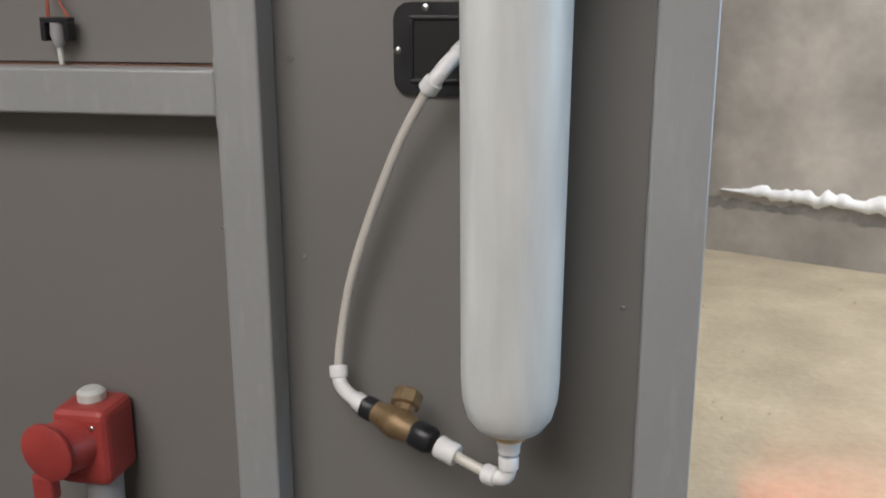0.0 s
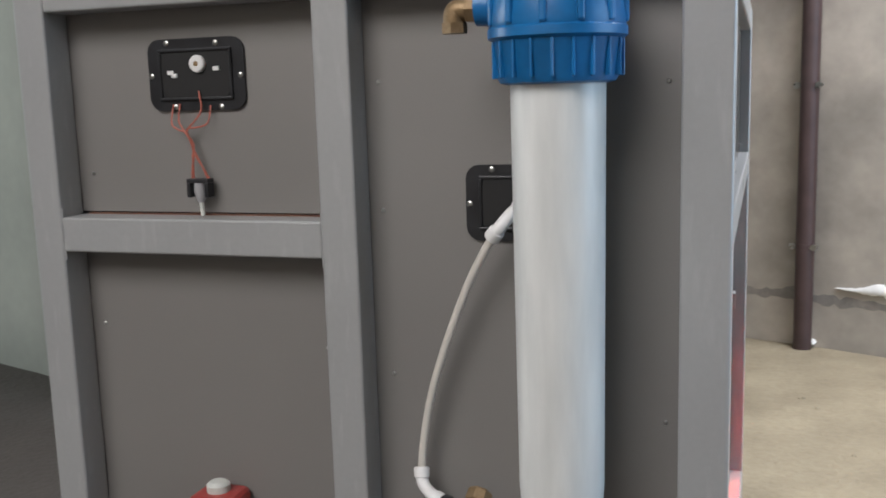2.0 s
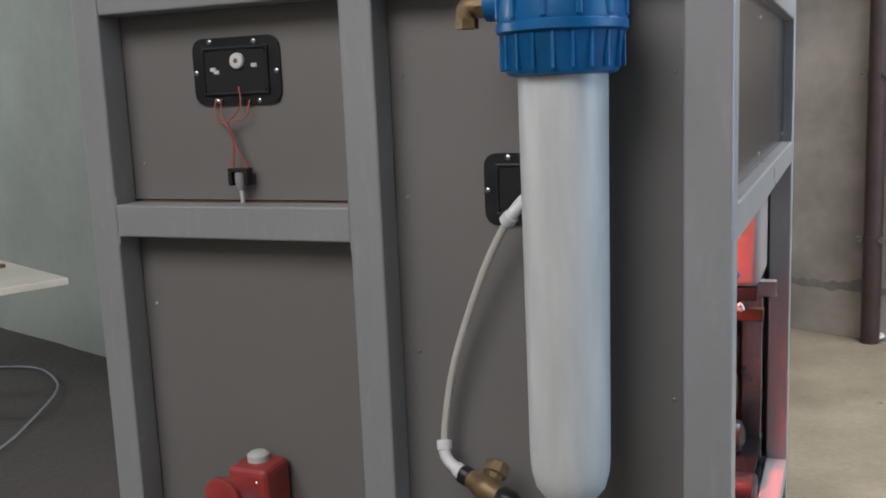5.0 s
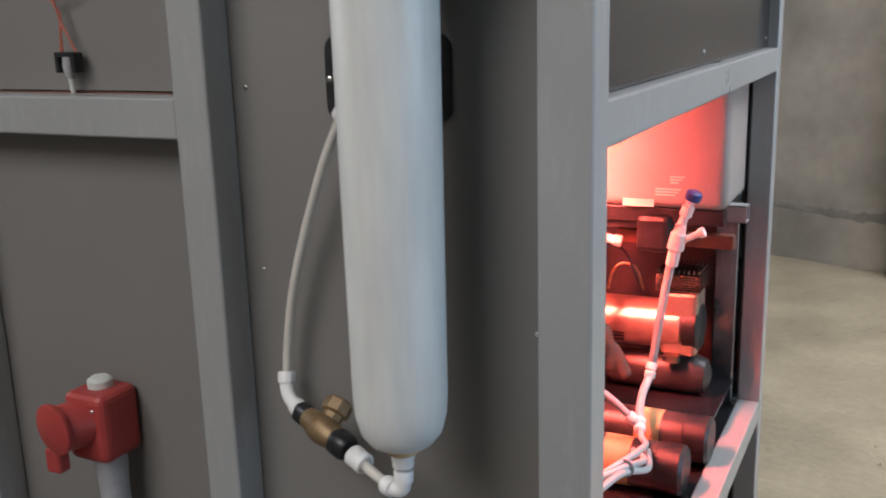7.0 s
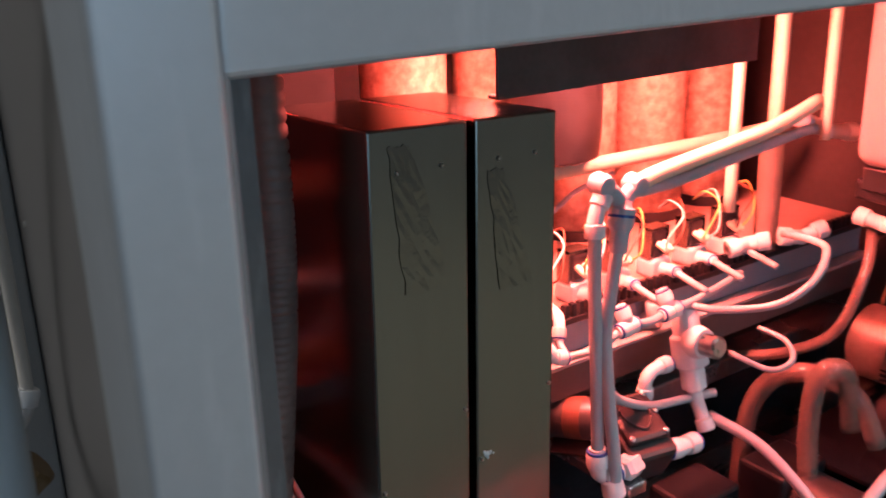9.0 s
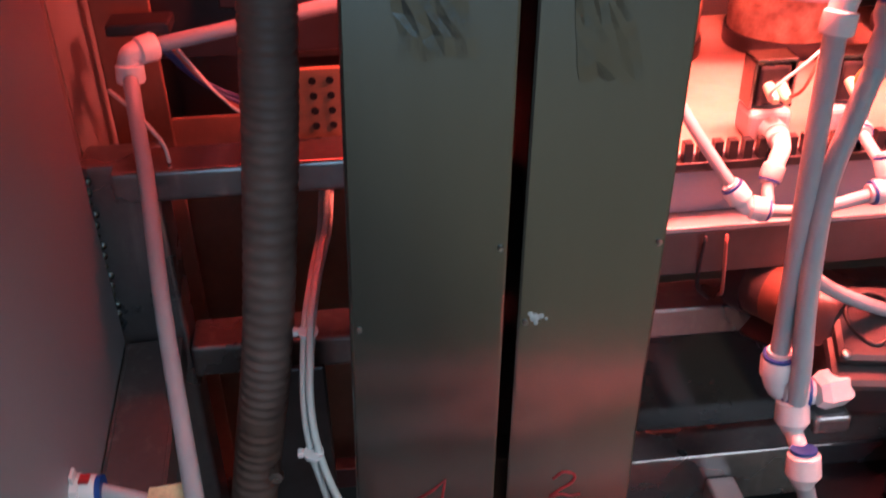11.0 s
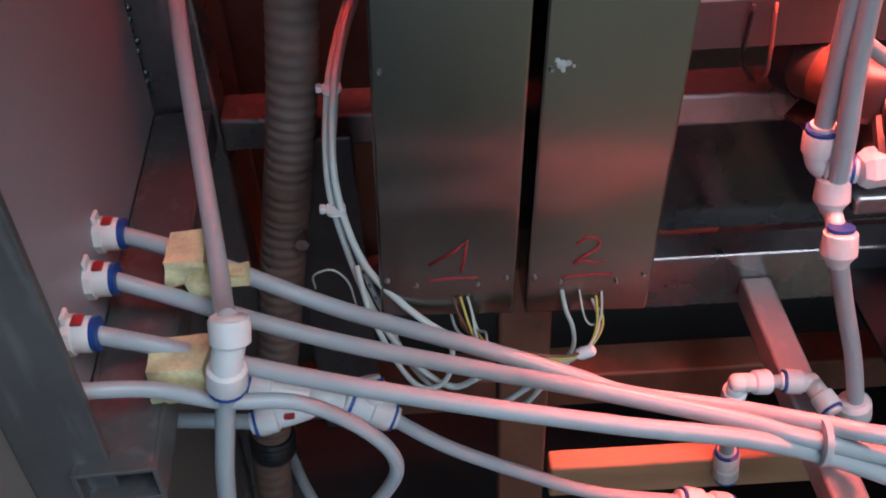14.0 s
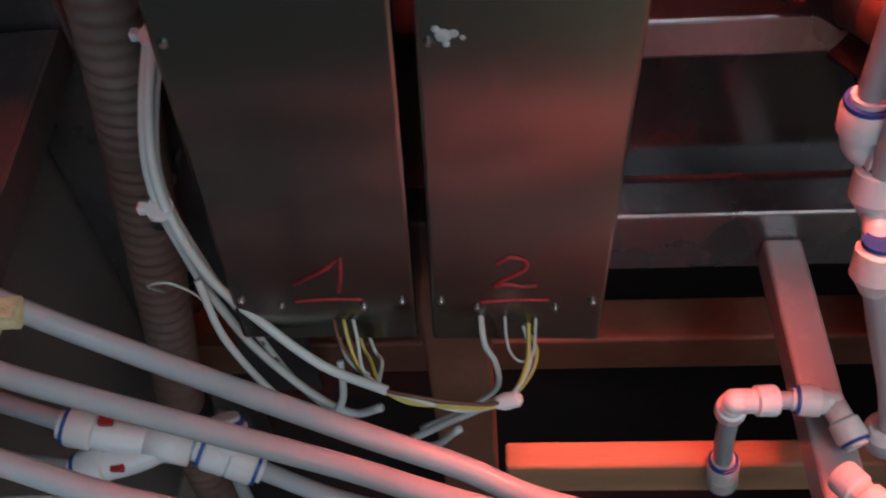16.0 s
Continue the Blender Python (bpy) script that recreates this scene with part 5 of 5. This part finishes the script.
# solenoid valves on the tray
def solenoid(x, y):
    ob = thing("solenoid_valve", "small white valve with a metal-framed black coil on the tray", "valve", "solenoid valves")
    part("body", box_bm(x - 0.016, x + 0.018, y - 0.017, y + 0.017, 0.811, 0.838, 0.005, 2), M_WHITE, ob)
    turned("outlet", (x + 0.016, y, 0.824), (1, 0, 0), [(0, 0.010), (0.014, 0.010), (0.016, 0.007)], M_WHITE, ob, "", 16)
    part("coil", box_bm(x - 0.012, x + 0.012, y - 0.013, y + 0.013, 0.840, 0.874, 0.003, 2), M_BLACK, ob, "black coil")
    for a, b, c2, d2 in ((y - 0.0175, y - 0.0150, 0.838, 0.879), (y + 0.0150, y + 0.0175, 0.838, 0.879), (y - 0.0175, y + 0.0175, 0.876, 0.879)):
        slab("yoke", x - 0.011, x + 0.011, a, b, c2, d2, M_STEEL, ob, "", 0.0006)
    for k in (-1, 1):
        turned("terminal", (x + 0.012, y + 0.005 * k, 0.858), (1, 0, -0.4), [(0, 0.0045), (0.014, 0.0045), (0.018, 0.003)], M_TUBE_Y, ob, "", 10)
    return ob


for i, y in enumerate((0.602, 0.668, 0.735, 0.81, 0.88, 0.95)):
    solenoid(-0.462, y)
    for k in (-1, 1):
        wire([(-0.437, y + 0.005 * k, 0.852), (-0.425, y + 0.012 * k, 0.866 + 0.01 * (i % 2)), (-0.440, y + 0.03, 0.893), (-0.475, y + 0.05 + 0.008 * k, 0.902), (-0.51, y + 0.06, 0.88)], 0.0014, (M_YWIRE, M_BWIRE, M_CABLE)[(i + k) % 3], "thin wire looping over the valves")
    if i == 0:
        fitting([(-0.432, y, 0.824), (-0.412, y - 0.004, 0.824), (-0.400, y - 0.012, 0.818), (-0.394, y - 0.018, 0.806)], 0.0082, "white push-in elbow on a valve outlet")
        water_tube([(-0.394, y - 0.018, 0.808), (-0.386, y - 0.022, 0.800), (-0.376, y - 0.024, 0.795)], 0.0045, "short milky tube at the valve tray")
    else:
        fitting([(-0.434, y, 0.826), (-0.420, y - 0.002, 0.827)], 0.0078, "white push-in collar on a valve outlet", "straight_fitting")
        water_tube([(-0.424, y - 0.002, 0.827), (-0.396, y - 0.004, 0.822), (-0.368, y - 0.004, 0.816)], 0.0045, "short milky tube at the valve tray")
water_tube([(-0.425, 0.512, 0.868), (-0.398, 0.530, 0.838), (-0.376, 0.552, 0.806)], 0.0045, "short milky tube at the valve tray")
fitting([(-0.379, 0.549, 0.810), (-0.374, 0.560, 0.796), (-0.371, 0.574, 0.793)], 0.0085, "white push-in elbow at the valve tray")
water_tube([(-0.370, 0.575, 0.793), (-0.362, 0.605, 0.796), (-0.362, 0.650, 0.806)], 0.0048, "milky tube along the tray's edge")
fitting([(-0.362, 0.650, 0.807), (-0.362, 0.675, 0.810)], 0.0092, "white push-in fitting along the tray's edge", "tee_fitting", None, ((-0.362, 0.664, 0.809), (-0.372, 0.660, 0.830)))
water_tube([(-0.362, 0.672, 0.810), (-0.362, 0.70, 0.806), (-0.362, 0.725, 0.809)], 0.0050, "milky tube along the tray's edge")
fitting([(-0.362, 0.722, 0.809), (-0.362, 0.748, 0.811)], 0.0092, "white push-in fitting along the tray's edge", "tee_fitting", None, ((-0.362, 0.736, 0.810), (-0.374, 0.732, 0.832)))
water_tube([(-0.362, 0.745, 0.811), (-0.37, 0.80, 0.810), (-0.39, 0.90, 0.812)], 0.0050, "milky tube along the tray's edge")
wire([(-0.40, 0.560, 0.755), (-0.405, 0.566, 0.70), (-0.43, 0.575, 0.675)], 0.0016, M_REDWIRE, "thin red wire hanging below the tray")
wire([(-0.405, 0.545, 0.752), (-0.415, 0.548, 0.70), (-0.44, 0.57, 0.665)], 0.0018, M_BLACK, "thin black wire hanging below the tray")
tube_bar("beam_bracket", -0.454, -0.30, 0.610, 0.640, 0.628, 0.645, M_FRAME_IN, fr)

# media columns behind the valves
for i, y in enumerate((0.56, 0.705, 0.862, 1.01, 1.15)):
    col = thing("media_column", "upright clear column filled with brown granules behind the valves", "filter column", "media columns")
    turned("vessel", (-0.665, y, 0.811), (0, 0, 1), [(0, 0.050), (0.01, 0.055), (0.385, 0.055), (0.39, 0.052)], M_MEDIA, col, "", 32)
    turned("base_ring", (-0.665, y, 0.811), (0, 0, 1), [(0, 0.058), (0.016, 0.058)], M_BLACK, col, "", 32)
bw = thing("filter_bowl", "dark upside-down filter bowl above the columns", "filter")
turned("bowl", (-0.565, 0.72, 0.966), (0, 0, 1), [(0, 0.055), (0.004, 0.063), (0.04, 0.066), (0.24, 0.066)], M_BLACK, bw, "", 36)
tagged(sweep("manifold_pipe", [(-0.565, 0.50, 0.946), (-0.565, 0.75, 0.943), (-0.565, 1.00, 0.94), (-0.565, 1.22, 0.94)], 0.0105, M_TUBE_Y, None, "", 16), "yellowed horizontal manifold pipe before the columns", "pipe")
water_tube([(-0.58, 0.60, 0.905), (-0.57, 0.66, 0.888), (-0.57, 0.72, 0.885), (-0.58, 0.78, 0.905), (-0.58, 0.85, 0.92)], 0.0035, "thin tube sagging before the columns")
# clear sight tube and yellow tubes near the rear of the tray
for x, y, z0, z1, r, m in ((-0.43, 1.00, 0.83, 1.20, 0.010, M_TUBE_Y), (-0.40, 1.07, 0.97, 1.20, 0.007, M_TUBE_Y), (-0.385, 1.05, 0.97, 1.20, 0.007, M_TUBE_Y), (-0.44, 0.93, 0.88, 1.20, 0.008, M_TUBE_Y), (-0.42, 0.985, 0.82, 0.98, 0.016, M_CLEAR)):
    water_tube([(x, y, z0), (x - 0.002, y + 0.004, (z0 + z1) / 2), (x, y, z1)], r, "upright yellowed tube at the rear of the tray", m)
fitting([(-0.40, 0.99, 0.842), (-0.385, 1.02, 0.838), (-0.37, 1.05, 0.85)], 0.012, "white push-in elbow at the rear of the tray", clip=False)
fitting([(-0.43, 0.92, 0.83), (-0.42, 0.95, 0.835), (-0.40, 0.97, 0.84)], 0.012, "white push-in elbow at the rear of the tray", clip=False)
fitting([(-0.42, 1.03, 1.0), (-0.40, 1.08, 0.975), (-0.385, 1.12, 0.97)], 0.012, "white push-in tee at the rear of the tray", "tee_fitting", clip=False)
tagged(sweep("clear_hose", [(-0.33, 1.10, 0.85), (-0.31, 1.06, 0.80), (-0.32, 1.02, 0.72), (-0.37, 0.99, 0.68), (-0.43, 0.96, 0.66)], 0.0075, M_CLEAR, None, "", 12), "thin clear hose bending behind the pumps", "hose", "clear hoses")

# ---- electrical corner behind the hose ----
tagged(slab("copper_strip", -0.590, -0.585, 0.062, 0.112, 0.10, 1.20, M_RUST), "reddish upright steel strip in the corner", "steel bar")
tagged(slab("cross_bar", -0.625, -0.605, 0.09, 0.50, 0.976, 1.002, M_RUST), "flat horizontal bar behind the corrugated hose", "steel bar")
eb = thing("control_board", "dark control board with plugs behind the hose", "circuit board")
slab("board", -0.668, -0.660, 0.06, 0.46, 0.83, 1.17, M_BLACK, eb, "", 0.001)
for x, y, z, a, b in ((-0.655, 0.14, 0.93, 0.02, 0.015), (-0.655, 0.19, 0.90, 0.03, 0.02), (-0.655, 0.12, 1.05, 0.02, 0.03), (-0.655, 0.22, 1.04, 0.03, 0.02), (-0.655, 0.30, 0.95, 0.02, 0.04)):
    slab("module", x - 0.005, x + 0.012, y - a, y + a, z - b, z + b, M_BLACK, eb, "", 0.002)
pf = thing("perforated_strip", "bare perforated mounting strip beside the steel boxes", "strip")
slab("strip", -0.512, -0.506, 0.222, 0.285, 0.800, 0.872, M_WOOD, pf, "", 0.001)
for i in range(5):
    for k in range(2):
        # dark discs in place of the holes' shaded depth
        turned("hole", (-0.506, 0.243 + 0.014 * k, 0.810 + 0.013 * i), (1, 0, 0), [(0, 0.0032), (0.0006, 0.0032)], M_DARK, pf, "", 10)
tagged(slab("inner_deck", -0.75, -0.497, 0.20, 0.50, 0.785, 0.791, M_REAR), "dark board deck in the electrical corner", "board")
for i, m in enumerate((M_NAVY, M_NAVY, M_REDWIRE, M_CABLE)):
    wire([(-0.535, 0.125 + 0.004 * i, 0.885), (-0.54, 0.15 + 0.004 * i, 0.855 - 0.004 * i), (-0.545, 0.19, 0.832 - 0.005 * i), (-0.55, 0.24, 0.822), (-0.56, 0.32, 0.825)], 0.0022 if i < 2 else 0.0014, m, "thin cable sagging behind the hose")
wire([(-0.505, 0.085, 0.865), (-0.485, 0.105, 0.855), (-0.47, 0.125, 0.835), (-0.462, 0.13, 0.82)], 0.0016, M_CABLE, "thin pale wire at the inner beam")
tagged(slab("terminal_block", -0.56, -0.53, 0.085, 0.135, 0.898, 0.908, M_BLACK), "small black terminal block above the elbow", "terminal block")
tagged(slab("rust_sheet", -0.64, -0.636, 0.06, 0.52, 0.30, 0.78, M_RUST), "reddish brown sheet behind the inner beams", "panel")
bo = thing("hex_bolt", "small bright hexagon bolt on the inner sheet", "bolt")
turned("head", (-0.34, 0.192, 0.602), (1, 0, 0), [(0, 0.006), (0.006, 0.006)], M_BRIGHT, bo, "", 6, False)
turned("shank", (-0.40, 0.192, 0.602), (1, 0, 0), [(0, 0.003), (0.06, 0.003)], M_BRIGHT, bo, "", 10)
tagged(slab("bolt_bracket", -0.402, -0.396, 0.175, 0.235, 0.30, 0.66, M_MOTOR), "dark flat bracket behind the hose", "bracket")
# dark pieces low in the bay
tagged(slab("low_crossbar", -0.60, -0.58, 0.10, 1.28, 0.33, 0.36, M_MOTOR), "dark flat bar low in the bay", "steel bar")
